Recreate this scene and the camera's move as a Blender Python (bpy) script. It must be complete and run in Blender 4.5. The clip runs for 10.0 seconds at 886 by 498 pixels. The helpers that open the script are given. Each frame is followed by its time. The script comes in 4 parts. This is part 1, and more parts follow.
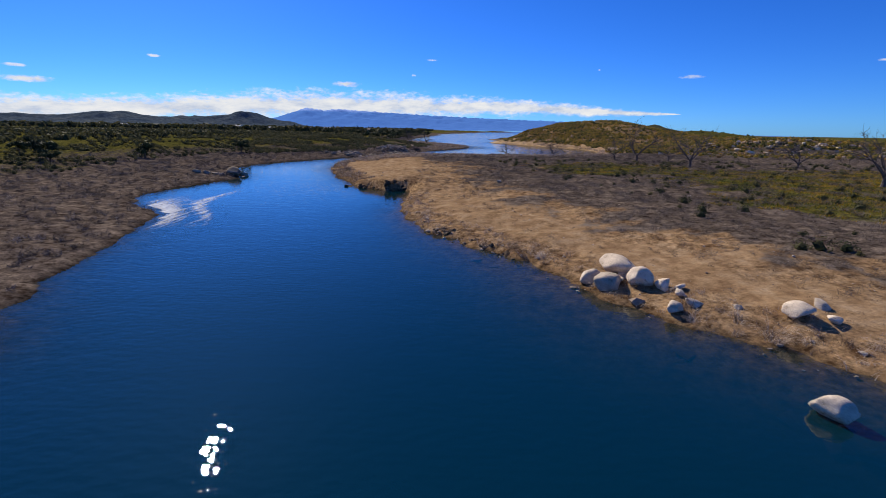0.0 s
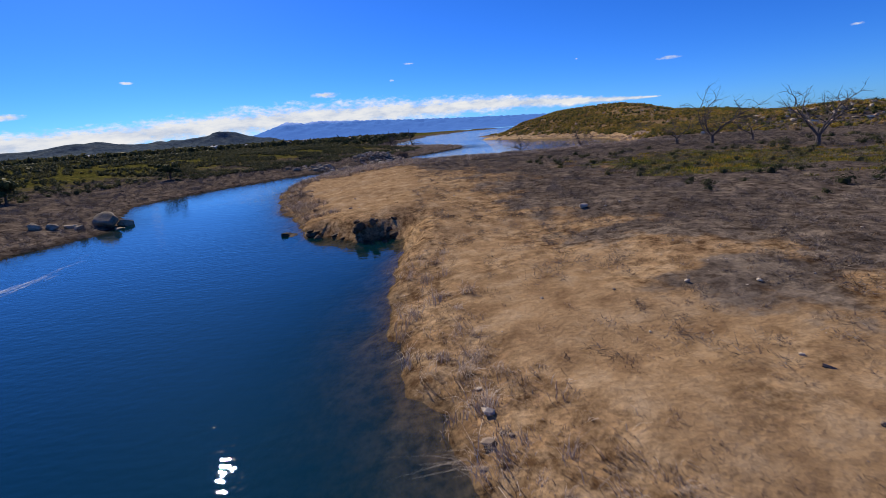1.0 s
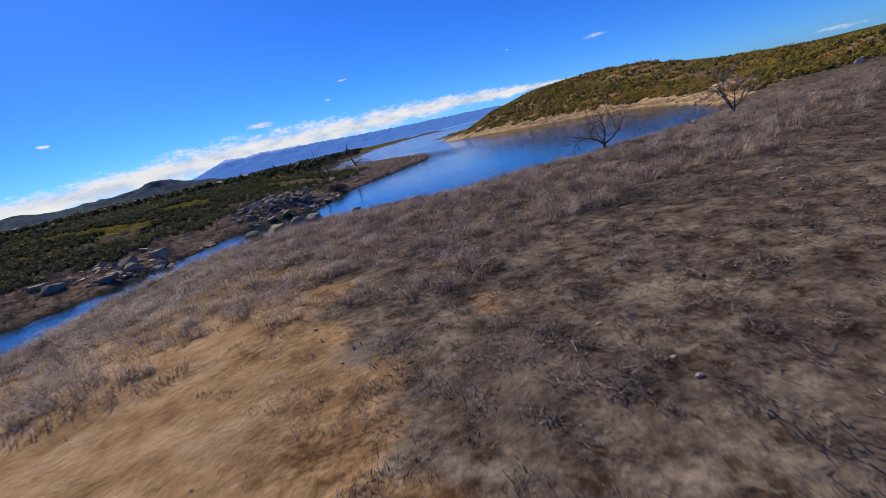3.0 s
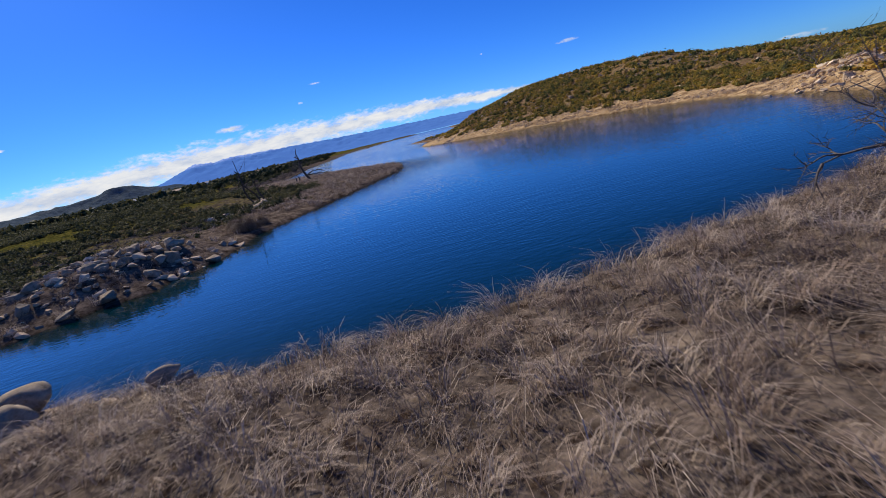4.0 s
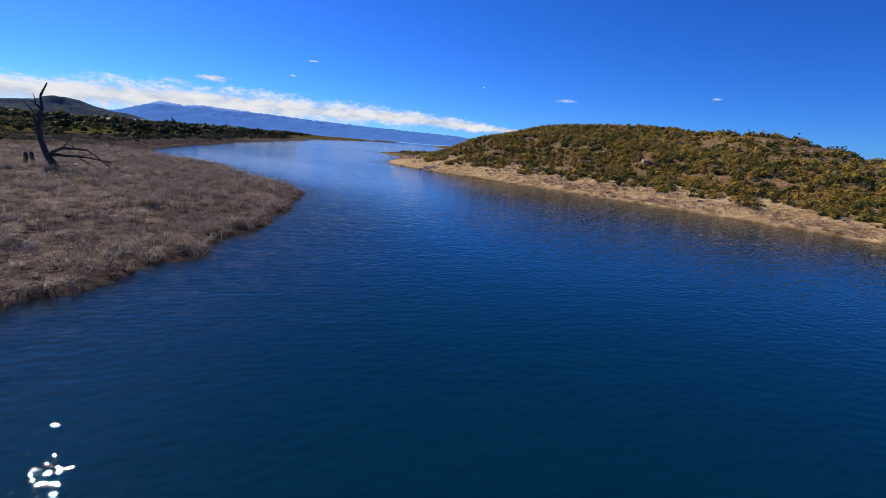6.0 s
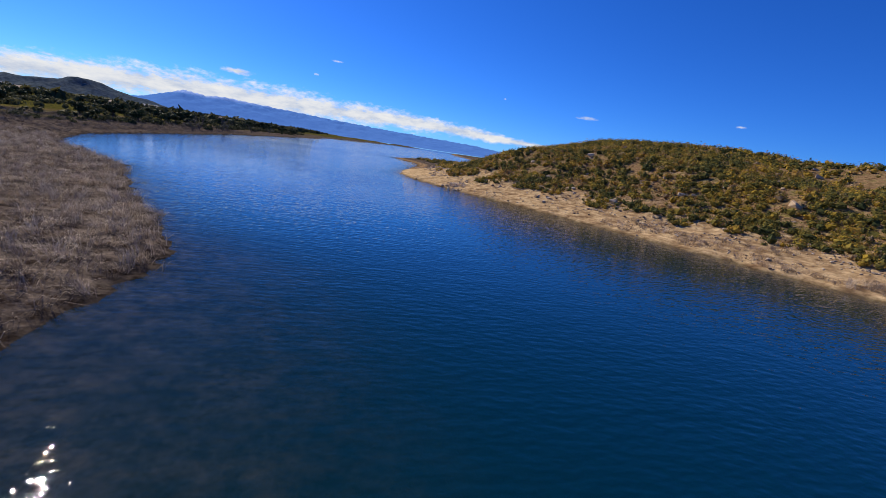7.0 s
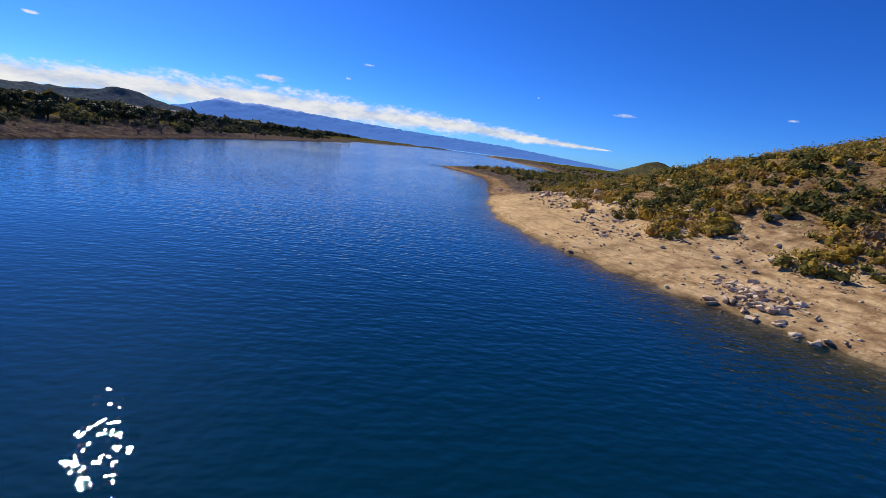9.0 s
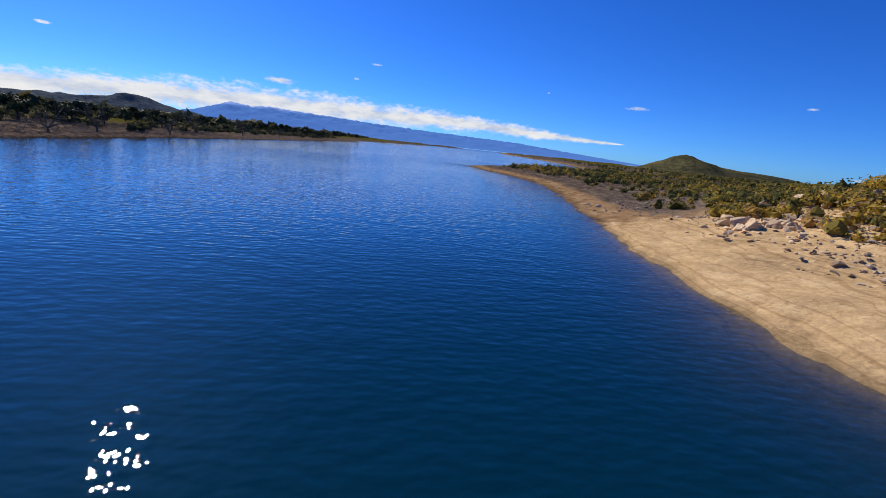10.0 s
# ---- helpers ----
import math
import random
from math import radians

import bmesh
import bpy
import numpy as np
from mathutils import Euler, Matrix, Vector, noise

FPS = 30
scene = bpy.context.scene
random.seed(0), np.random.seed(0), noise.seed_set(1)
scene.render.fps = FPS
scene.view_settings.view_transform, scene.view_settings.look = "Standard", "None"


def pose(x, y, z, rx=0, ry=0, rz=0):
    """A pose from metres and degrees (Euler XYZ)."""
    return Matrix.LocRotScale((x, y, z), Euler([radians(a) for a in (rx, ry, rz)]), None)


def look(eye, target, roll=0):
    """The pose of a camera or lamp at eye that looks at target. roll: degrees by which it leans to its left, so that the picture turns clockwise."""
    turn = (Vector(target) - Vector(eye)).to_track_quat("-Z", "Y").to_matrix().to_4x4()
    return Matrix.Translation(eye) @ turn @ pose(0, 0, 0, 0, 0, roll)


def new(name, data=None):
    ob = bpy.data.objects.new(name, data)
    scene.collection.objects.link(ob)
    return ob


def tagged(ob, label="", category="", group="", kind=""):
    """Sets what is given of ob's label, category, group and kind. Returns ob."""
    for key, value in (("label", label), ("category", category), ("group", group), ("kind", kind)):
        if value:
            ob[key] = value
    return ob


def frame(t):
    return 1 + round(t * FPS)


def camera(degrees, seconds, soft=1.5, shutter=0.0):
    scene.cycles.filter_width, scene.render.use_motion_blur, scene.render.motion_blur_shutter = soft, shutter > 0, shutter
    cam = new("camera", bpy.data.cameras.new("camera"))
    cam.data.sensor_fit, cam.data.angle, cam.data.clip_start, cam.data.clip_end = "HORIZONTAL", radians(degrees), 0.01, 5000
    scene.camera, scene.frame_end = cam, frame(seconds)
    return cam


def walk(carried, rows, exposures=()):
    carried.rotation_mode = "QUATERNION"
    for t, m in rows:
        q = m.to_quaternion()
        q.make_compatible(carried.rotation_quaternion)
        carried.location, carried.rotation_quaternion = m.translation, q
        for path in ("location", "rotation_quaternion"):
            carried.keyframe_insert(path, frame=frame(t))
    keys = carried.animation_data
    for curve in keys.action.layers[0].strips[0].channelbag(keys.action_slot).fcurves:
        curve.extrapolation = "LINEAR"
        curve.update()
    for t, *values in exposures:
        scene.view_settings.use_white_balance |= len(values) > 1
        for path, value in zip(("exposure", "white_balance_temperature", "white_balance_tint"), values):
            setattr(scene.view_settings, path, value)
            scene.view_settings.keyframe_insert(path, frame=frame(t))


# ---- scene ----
cam = camera(88.8, 10.0, soft=0.8, shutter=0.05)

PATH = [
    (0.0, pose(0.00, 0.00, 7.85, 75.15, 0, 0.00) @ pose(0, 0, 0, 0, 0, 0.99)),
    (0.5, pose(-1.27, 14.50, 7.15, 75.35, 0, -0.16) @ pose(0, 0, 0, 0, 0, -0.60)),
    (1.0, pose(-2.32, 29.23, 6.75, 75.35, 0, -0.82) @ pose(0, 0, 0, 0, 0, -4.14)),
    (1.5, pose(-2.99, 43.85, 6.54, 75.39, 0, -1.52) @ pose(0, 0, 0, 0, 0, -7.38)),
    (2.0, pose(-3.48, 58.46, 6.38, 75.54, 0, -2.28) @ pose(0, 0, 0, 0, 0, -8.79)),
    (2.5, pose(-3.42, 73.06, 6.22, 75.43, 0, -3.50) @ pose(0, 0, 0, 0, 0, -11.40)),
    (2.7, pose(-3.19, 78.89, 6.15, 75.50, 0, -4.19) @ pose(0, 0, 0, 0, 0, -12.47)),
    (3.8, pose(0.20, 110.78, 5.74, 75.19, 0, -7.44) @ pose(0, 0, 0, 0, 0, -14.18)),
    (4.0, pose(1.19, 116.54, 5.68, 75.23, 0, -8.31) @ pose(0, 0, 0, 0, 0, -13.51)),
    (4.5, pose(4.13, 130.86, 5.53, 75.13, 0, -10.98) @ pose(0, 0, 0, 0, 0, -9.76)),
    (5.0, pose(7.43, 145.07, 5.40, 75.46, 0, -13.21) @ pose(0, 0, 0, 0, 0, -4.64)),
    (5.2, pose(8.62, 150.85, 5.41, 75.78, 0, -13.75) @ pose(0, 0, 0, 0, 0, -2.60)),
    (6.5, pose(16.26, 188.90, 5.68, 77.59, 0, -14.31) @ pose(0, 0, 0, 0, 0, 7.20)),
    (7.0, pose(17.75, 202.25, 5.55, 77.87, 0, -13.41) @ pose(0, 0, 0, 0, 0, 8.48)),
    (7.5, pose(18.74, 215.37, 5.44, 78.00, 0, -12.58) @ pose(0, 0, 0, 0, 0, 8.90)),
    (8.0, pose(19.10, 228.82, 5.26, 77.88, 0, -11.63) @ pose(0, 0, 0, 0, 0, 8.86)),
    (8.5, pose(18.81, 242.48, 5.24, 77.71, 0, -10.45) @ pose(0, 0, 0, 0, 0, 8.19)),
    (9.0, pose(18.23, 256.34, 5.17, 77.52, 0, -9.38) @ pose(0, 0, 0, 0, 0, 7.37)),
    (9.5, pose(17.90, 270.18, 4.66, 77.39, 0, -8.62) @ pose(0, 0, 0, 0, 0, 6.73)),
    (10.0, pose(18.19, 283.89, 4.04, 77.16, 0, -7.94) @ pose(0, 0, 0, 0, 0, 5.95)),
]
walk(cam, PATH)

# ---- sky and sun ----
SUN_EL, SUN_AZ = radians(35.5), radians(-30.5)
world = bpy.data.worlds.new("sky")
scene.world = world
world.use_nodes = True
wn, wl = world.node_tree.nodes, world.node_tree.links
sky = wn.new("ShaderNodeTexSky")
sky.sky_type, sky.sun_disc = "NISHITA", False
sky.sun_elevation, sky.sun_rotation = SUN_EL, SUN_AZ
sky.altitude, sky.air_density, sky.dust_density, sky.ozone_density = 900, 0.8, 0.3, 4.0
hsv = wn.new("ShaderNodeHueSaturation")
hsv.inputs["Saturation"].default_value = 1.2
wl.new(sky.outputs[0], hsv.inputs["Color"])
deep = wn.new("ShaderNodeMix")
deep.data_type, deep.blend_type = "RGBA", "MULTIPLY"
deep.inputs[0].default_value, deep.inputs[7].default_value = 1.0, (0.39, 0.86, 1.70, 1)
wl.new(hsv.outputs[0], deep.inputs[6])
wl.new(deep.outputs[2], wn["Background"].inputs[0])
wn["Background"].inputs[1].default_value = 0.080
sun_dir = Vector((math.sin(SUN_AZ) * math.cos(SUN_EL), math.cos(SUN_AZ) * math.cos(SUN_EL), math.sin(SUN_EL)))
sun = new("sun", bpy.data.lights.new("sun", "SUN"))
sun.data.energy, sun.data.angle, sun.data.color = 5.0, radians(0.53), (1.0, 0.90, 0.75)
sun.matrix_world = look(sun_dir * 200, (0, 0, 0))

# ---- materials ----


def mat(name):
    """A node material: its nodes, links and principled shader."""
    m = bpy.data.materials.new(name)
    m.use_nodes = True
    t = m.node_tree
    return m, t.nodes, t.links, t.nodes["Principled BSDF"]


def noise_tex(n, l, scale, detail=4.0, rough=0.6, stretch=None):
    tc = n.new("ShaderNodeTexCoord")
    t = n.new("ShaderNodeTexNoise")
    t.inputs["Scale"].default_value, t.inputs["Detail"].default_value, t.inputs["Roughness"].default_value = scale, detail, rough
    if stretch:
        mp = n.new("ShaderNodeMapping")
        mp.inputs["Scale"].default_value = stretch
        l.new(tc.outputs["Object"], mp.inputs[0])
        l.new(mp.outputs[0], t.inputs[0])
    else:
        l.new(tc.outputs["Object"], t.inputs[0])
    return t.outputs["Fac"]


def ramp(n, l, fac, stops):
    r = n.new("ShaderNodeValToRGB")
    while len(r.color_ramp.elements) < len(stops):
        r.color_ramp.elements.new(0.5)
    for e, (p, c) in zip(r.color_ramp.elements, stops):
        e.position, e.color = p, (*c, 1)
    l.new(fac, r.inputs[0])
    return r.outputs[0]


def mix(n, l, fac, a, b, mode="MIX"):
    m = n.new("ShaderNodeMix")
    m.data_type, m.blend_type = "RGBA", mode
    for sock, v in ((m.inputs[0], fac), (m.inputs[6], a), (m.inputs[7], b)):
        if isinstance(v, (int, float)):
            sock.default_value = v
        elif isinstance(v, tuple):
            sock.default_value = (*v, 1)
        else:
            l.new(v, sock)
    return m.outputs[2]


def calc(n, l, op, a, b=0.0):
    m = n.new("ShaderNodeMath")
    m.operation = op
    for sock, v in ((m.inputs[0], a), (m.inputs[1], b)):
        if isinstance(v, (int, float)):
            sock.default_value = v
        else:
            l.new(v, sock)
    return m.outputs[0]


def bump(n, l, b, height, strength, dist):
    k = n.new("ShaderNodeBump")
    k.inputs["Strength"].default_value, k.inputs["Distance"].default_value = strength, dist
    l.new(height, k.inputs["Height"])
    l.new(k.outputs[0], b.inputs["Normal"])


def ground_material():
    m, n, l, b = mat("soil_and_turf")
    at = n.new("ShaderNodeAttribute")
    at.attribute_name = "cover"
    sep = n.new("ShaderNodeSeparateColor")
    l.new(at.outputs["Color"], sep.inputs[0])
    fine, mid, big = noise_tex(n, l, 6.0, 6), noise_tex(n, l, 0.9, 5), noise_tex(n, l, 0.12, 4)
    soil = ramp(n, l, mid, [(0.3, (0.24, 0.145, 0.075)), (0.5, (0.37, 0.24, 0.125)), (0.72, (0.48, 0.34, 0.20))])
    brush = ramp(n, l, mid, [(0.3, (0.075, 0.059, 0.047)), (0.5, (0.155, 0.122, 0.096)), (0.75, (0.29, 0.23, 0.17))])
    green = ramp(n, l, mid, [(0.3, (0.045, 0.052, 0.016)), (0.45, (0.095, 0.095, 0.024)), (0.6, (0.16, 0.14, 0.034)), (0.75, (0.23, 0.18, 0.055))])
    sand = ramp(n, l, mid, [(0.3, (0.50, 0.34, 0.17)), (0.55, (0.64, 0.45, 0.235)), (0.75, (0.76, 0.57, 0.32))])

    jag = calc(n, l, "MULTIPLY", calc(n, l, "SUBTRACT", mid, 0.5), 0.9)

    def edge(ch):
        r = n.new("ShaderNodeMapRange")
        r.interpolation_type = "SMOOTHSTEP"
        r.inputs[1].default_value, r.inputs[2].default_value = 0.35, 0.65
        l.new(calc(n, l, "ADD", ch, jag), r.inputs[0])
        return r.outputs[0]
    col = mix(n, l, edge(sep.outputs[2]), soil, brush)
    col = mix(n, l, edge(sep.outputs[1]), col, green)
    col = mix(n, l, edge(sep.outputs[0]), col, sand)
    worn = n.new("ShaderNodeMath")
    worn.operation, worn.use_clamp = "ADD", True
    l.new(edge(calc(n, l, "SUBTRACT", sep.outputs[0], 0.3)), worn.inputs[0])
    l.new(at.outputs["Alpha"], worn.inputs[1])
    smooth = calc(n, l, "SUBTRACT", 1.0, calc(n, l, "MULTIPLY", worn.outputs[0], 0.72))
    col = mix(n, l, calc(n, l, "ADD", calc(n, l, "MULTIPLY", smooth, 0.40), 0.06), col, ramp(n, l, fine, [(0.36, (0.3, 0.28, 0.26)), (0.5, (0.85, 0.85, 0.85)), (0.62, (1.15, 1.15, 1.15))]), "MULTIPLY")
    col = mix(n, l, smooth, col, ramp(n, l, noise_tex(n, l, 1.9, 6, 0.72), [(0.38, (0.34, 0.29, 0.26)), (0.5, (0.85, 0.85, 0.85)), (0.62, (1.3, 1.26, 1.2))]), "MULTIPLY")
    col = mix(n, l, 0.4, col, ramp(n, l, big, [(0.3, (0.6, 0.58, 0.56)), (0.7, (1.0, 1.0, 1.0))]), "MULTIPLY")
    geo = n.new("ShaderNodeNewGeometry")
    z = n.new("ShaderNodeSeparateXYZ")
    l.new(geo.outputs["Position"], z.inputs[0])
    lines = n.new("ShaderNodeTexNoise")
    lines.noise_dimensions = "1D"
    lines.inputs["Scale"].default_value, lines.inputs["Detail"].default_value = 13.0, 3.0
    l.new(calc(n, l, "ADD", z.outputs[2], calc(n, l, "MULTIPLY", big, 0.3)), lines.inputs["W"])
    col = mix(n, l, calc(n, l, "MULTIPLY", edge(sep.outputs[0]), 0.36), col, mix(n, l, 1.0, col, ramp(n, l, lines.outputs["Fac"], [(0.36, (0.42, 0.34, 0.27)), (0.46, (1, 1, 1))]), "MULTIPLY"))
    wet = n.new("ShaderNodeMapRange")
    wet.inputs[1].default_value, wet.inputs[2].default_value, wet.inputs[3].default_value, wet.inputs[4].default_value = 0.0, 0.22, 0.5, 1.0
    l.new(z.outputs[2], wet.inputs[0])
    wetc = n.new("ShaderNodeCombineColor")
    for k in range(3):
        l.new(wet.outputs[0], wetc.inputs[k])
    col = mix(n, l, 1.0, col, wetc.outputs[0], "MULTIPLY")
    # Bed colour goes dark green from 0.12 m to 1.2 m down.
    bed_tint = n.new("ShaderNodeMapRange")
    bed_tint.inputs[1].default_value, bed_tint.inputs[2].default_value, bed_tint.inputs[3].default_value, bed_tint.inputs[4].default_value = -1.2, -0.12, 0.9, 0.0
    l.new(z.outputs[2], bed_tint.inputs[0])
    col = mix(n, l, bed_tint.outputs[0], col, ramp(n, l, mid, [(0.35, (0.014, 0.030, 0.024)), (0.65, (0.05, 0.075, 0.055))]))
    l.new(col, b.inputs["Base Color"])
    b.inputs["Roughness"].default_value = 0.95
    b.inputs["Specular IOR Level"].default_value = 0.0
    bump(n, l, b, fine, 0.8, 0.07)
    return m


def water_material():
    m, n, l, b = mat("lake_water")
    at = n.new("ShaderNodeAttribute")
    at.attribute_name = "depth"
    clear = calc(n, l, "POWER", 2.718, calc(n, l, "MULTIPLY", at.outputs["Fac"], -1.7))
    body = n.new("ShaderNodeMix")
    body.data_type = "RGBA"
    l.new(clear, body.inputs[0])
    body.inputs[6].default_value, body.inputs[7].default_value = (0.0, 0.021, 0.036, 1), (0.0, 0.028, 0.030, 1)
    l.new(body.outputs[2], b.inputs["Base Color"])
    b.inputs["Roughness"].default_value, b.inputs["IOR"].default_value = 0.008, 1.46
    alpha = calc(n, l, "SUBTRACT", 1.0, calc(n, l, "MULTIPLY", clear, 0.68))
    l.new(alpha, b.inputs["Alpha"])
    swell = noise_tex(n, l, 1.3, 0, 0.5, (0.4, 1.0, 1.0))
    small = noise_tex(n, l, 4.2, 0, 0.5, (0.5, 1.0, 1.0))
    ripple = noise_tex(n, l, 8.5, 0, 0.5, (0.6, 1.0, 1.0))
    wide = ramp(n, l, noise_tex(n, l, 0.035, 3, 0.5, (1.0, 0.6, 1.0)), [(0.40, (0.5, 0.5, 0.5)), (0.66, (1, 1, 1))])
    h = calc(n, l, "ADD", calc(n, l, "MULTIPLY", swell, 0.40), calc(n, l, "MULTIPLY", small, 0.42))
    h = calc(n, l, "ADD", h, calc(n, l, "MULTIPLY", ripple, 0.15))
    tc, sp, breeze = n.new("ShaderNodeTexCoord"), n.new("ShaderNodeSeparateXYZ"), n.new("ShaderNodeMapRange")
    l.new(tc.outputs["Object"], sp.inputs[0])
    l.new(sp.outputs[1], breeze.inputs[0])
    breeze.interpolation_type = "SMOOTHSTEP"
    breeze.inputs[1].default_value, breeze.inputs[2].default_value, breeze.inputs[3].default_value, breeze.inputs[4].default_value = 145, 195, 0.65, 1.3
    bump(n, l, b, calc(n, l, "MULTIPLY", calc(n, l, "MULTIPLY", h, wide), breeze.outputs[0]), 0.23, 0.2)
    return m


MAT_GROUND, MAT_WATER = ground_material(), water_material()

# ---- the lie of the land ----
SHORE_RIGHT = [(900, -500), (120, -120), (50, -40), (24, 0), (15, 13), (11, 17), (8, 20.5), (5.5, 26.5), (2, 30.5), (-1, 34.5), (-4, 42),
               (-4.5, 50), (-4, 59), (-7.5, 58.8), (-12, 62.5), (-17, 74), (-22, 88), (-23.5, 98), (-23, 109), (-21.5, 119), (-17.5, 128),
               (-11, 131.5), (-5, 130.5), (3, 129), (11, 130), (20, 131.5), (28, 134), (38, 139), (46, 147)]
SHORE_HILL = [(46, 147), (54, 165), (58.9, 180), (60.7, 192), (60.3, 205), (55.2, 219), (50.2, 233), (45, 246), (39.4, 259), (33.6, 271), (29.5, 283), (28.5, 293),
              (30.4, 304), (33.4, 316), (37.2, 332), (40.3, 348), (40.5, 362), (37.2, 378), (36.5, 392), (44, 399), (75, 425), (105, 480), (138, 590),
              (180, 850), (300, 1500), (500, 1750), (900, 1800), (6000, 1200), (6000, -2000), (900, -500)]
SHORE_LEFT = [(-900, -500), (-120, -120), (-45, -40), (-20, 0), (-16.5, 14), (-20, 21), (-22, 29), (-25.5, 40), (-32, 46), (-35, 52), (-34, 60), (-32, 69),
              (-33, 74), (-37.5, 81), (-41, 89), (-39.5, 97), (-36.5, 105), (-32, 114), (-26.5, 123), (-22.5, 133), (-20.5, 142), (-13, 147), (-10, 153),
              (-8.5, 162), (-2, 175), (2.8, 185), (7.4, 195), (10.3, 204), (10.8, 213), (11.2, 222), (4.2, 236), (-1.5, 249), (-9, 258), (-16, 265), (-23, 287)]
SHORE_LEFT_FAR = [(-23, 287), (-24, 310), (-24, 345), (-25, 385), (-21, 446), (-15, 540), (-4, 632), (-16, 650), (-5, 760), (40, 1000), (120, 1450), (300, 1900),
                  (-2000, 6000), (-6000, 3000), (-6000, -2000), (-900, -500)]


def signed_distance(px, py, poly):
    """Metres inside (+) or outside (-) a closed outline."""
    best = np.full(px.shape, 1e12)
    inside = np.zeros(px.shape, bool)
    for (ax, ay), (bx, by) in zip(poly, poly[1:] + poly[:1]):
        ex, ey = bx - ax, by - ay
        k = np.clip(((px - ax) * ex + (py - ay) * ey) / max(ex * ex + ey * ey, 1e-9), 0, 1)
        best = np.minimum(best, (px - ax - k * ex) ** 2 + (py - ay - k * ey) ** 2)
        if ay != by:
            cross = (ay > py) != (by > py)
            inside ^= cross & (px < (bx - ax) * (py - ay) / (by - ay) + ax)
    return np.sqrt(best) * np.where(inside, 1, -1)


def wave_noise(px, py, size, seed):
    """A smooth rolling field of about -1 to 1."""
    r = np.random.RandomState(seed)
    out = np.zeros(np.shape(px))
    for k in range(9):
        a, w, p = r.uniform(0, 6.283), r.uniform(0.6, 1.9) * 6.283 / size, r.uniform(0, 6.283)
        out = out + np.sin((px * math.cos(a) + py * math.sin(a)) * w + p + 1.3 * np.sin((py * math.cos(a) - px * math.sin(a)) * w * 0.6 + 2 * p))
    return out / 4.0


def step(v, a, b):
    k = np.clip((v - a) / (b - a), 0, 1)
    return k * k * (3 - 2 * k)


def bell(px, py, x, y, sx, sy):
    return np.exp(-((px - x) / sx) ** 2 / 2 - ((py - y) / sy) ** 2 / 2)


LAND_RIGHT = SHORE_RIGHT + SHORE_HILL[1:]
LAND_LEFT = SHORE_LEFT + SHORE_LEFT_FAR[1:]


def scrub_edge(py):
    """How far from the shore the green scrub of the west land begins."""
    return np.interp(py, [60, 105, 130, 150, 195, 215, 255, 300], [21, 20, 14, 10, 11, 32, 24, 9])


def terrain(px, py):
    """Height, distance from the shore, and which land: -1 left, 1 right."""
    wob = 0.45 * wave_noise(px, py, 5, 3) + 0.25 * wave_noise(px, py, 1.7, 4)
    right = signed_distance(px, py, LAND_RIGHT) + wob
    left = signed_distance(px, py, LAND_LEFT) + wob
    side = np.where(right > left, 1, -1)
    sd = np.maximum(right, left)
    pen = step(py, 150, 130) * (side > 0)
    hillside = (side > 0) * step(py, 140, 165)
    z = np.where(sd < 0, -0.12 * step(-sd, 0, 1) + 0.22 * np.maximum(sd, -30) - 0.0, 0)
    z = z * (1 - 0.86 * bell(px, py, 13, 206, 10, 20) - 0.5 * bell(px, py, 4, 24, 8, 12))
    # low peninsula with a cut bank
    cut = bell(px, py, -8, 60, 7, 4) + bell(px, py, -3.5, 58, 1.6, 4)
    zp = 0.25 * step(sd, 0, 0.8) + 0.55 * step(sd, 0, 4.5) + 1.0 * step(sd, 3, 16) + 0.8 * np.minimum(cut, 1) * step(sd, 0.2, 0.75)
    # left bank, rising to scrubland
    zl = 0.3 * step(sd, 0, 1) + 0.7 * step(sd, 1, 9) + 2.6 * step(sd, 8, 60) * (1 - 0.75 * step(py, 235, 275)) + 1.0 * step(sd, 60, 300)
    zl = zl + 1.5 * bell(px, py, -17, 153, 4.5, 4.5) * step(sd, 0.3, 4)
    # stony beach below the hill
    zh = 0.15 * step(sd, 0, 0.7) + np.clip(sd, 0, 11) * 0.17 + 1.2 * step(sd, 10, 26) * step(py, 205, 250) * step(py, 302, 280)
    zh = zh + 1.7 * bell(px, py, 59.5, 160, 4.0, 5.0) * step(sd, 0.3, 5)
    low = step(py, 306, 330)
    zh = zh * (1 - 0.45 * low)
    sy = np.where(py > 294.5, 16, 30)
    zh = zh + step(sd, 6, 24) * (11.0 * bell(px, py, 93.3, 294.5, 34, sy) + 1.8 * bell(px, py, 120, 231, 37, 34) + 3.0 * bell(px, py, 97.5, 244.6, 11, 15.6) + 1.7 * bell(px, py, 88, 220, 14.5, 19) + 8.5 * bell(px, py, 215, 400, 42, 30) + 0.55 * wave_noise(px, py, 38, 8))
    land = np.where(side < 0, zl, pen * zp + hillside * zh + np.clip(1 - pen - hillside, 0, 1) * 0.9 * step(sd, 0, 9))
    land = land + (side > 0) * (2.2 * bell(px, py, 109, 161, 13, 9) + 3.3 * bell(px, py, 142, 163.4, 27, 13.5) + 0.7 * bell(px, py, 105, 184, 16, 14)) * step(sd, 10, 30)
    rough = (0.12 * wave_noise(px, py, 9, 5) + 0.05 * wave_noise(px, py, 2.2, 6)) * step(sd, 0.5, 4)
    far = step(np.hypot(px, py - 150), 300, 900)
    land = land + far * 1.5 * wave_noise(px, py, 160, 9)
    return np.where(sd > 0, land + rough, z), sd, side


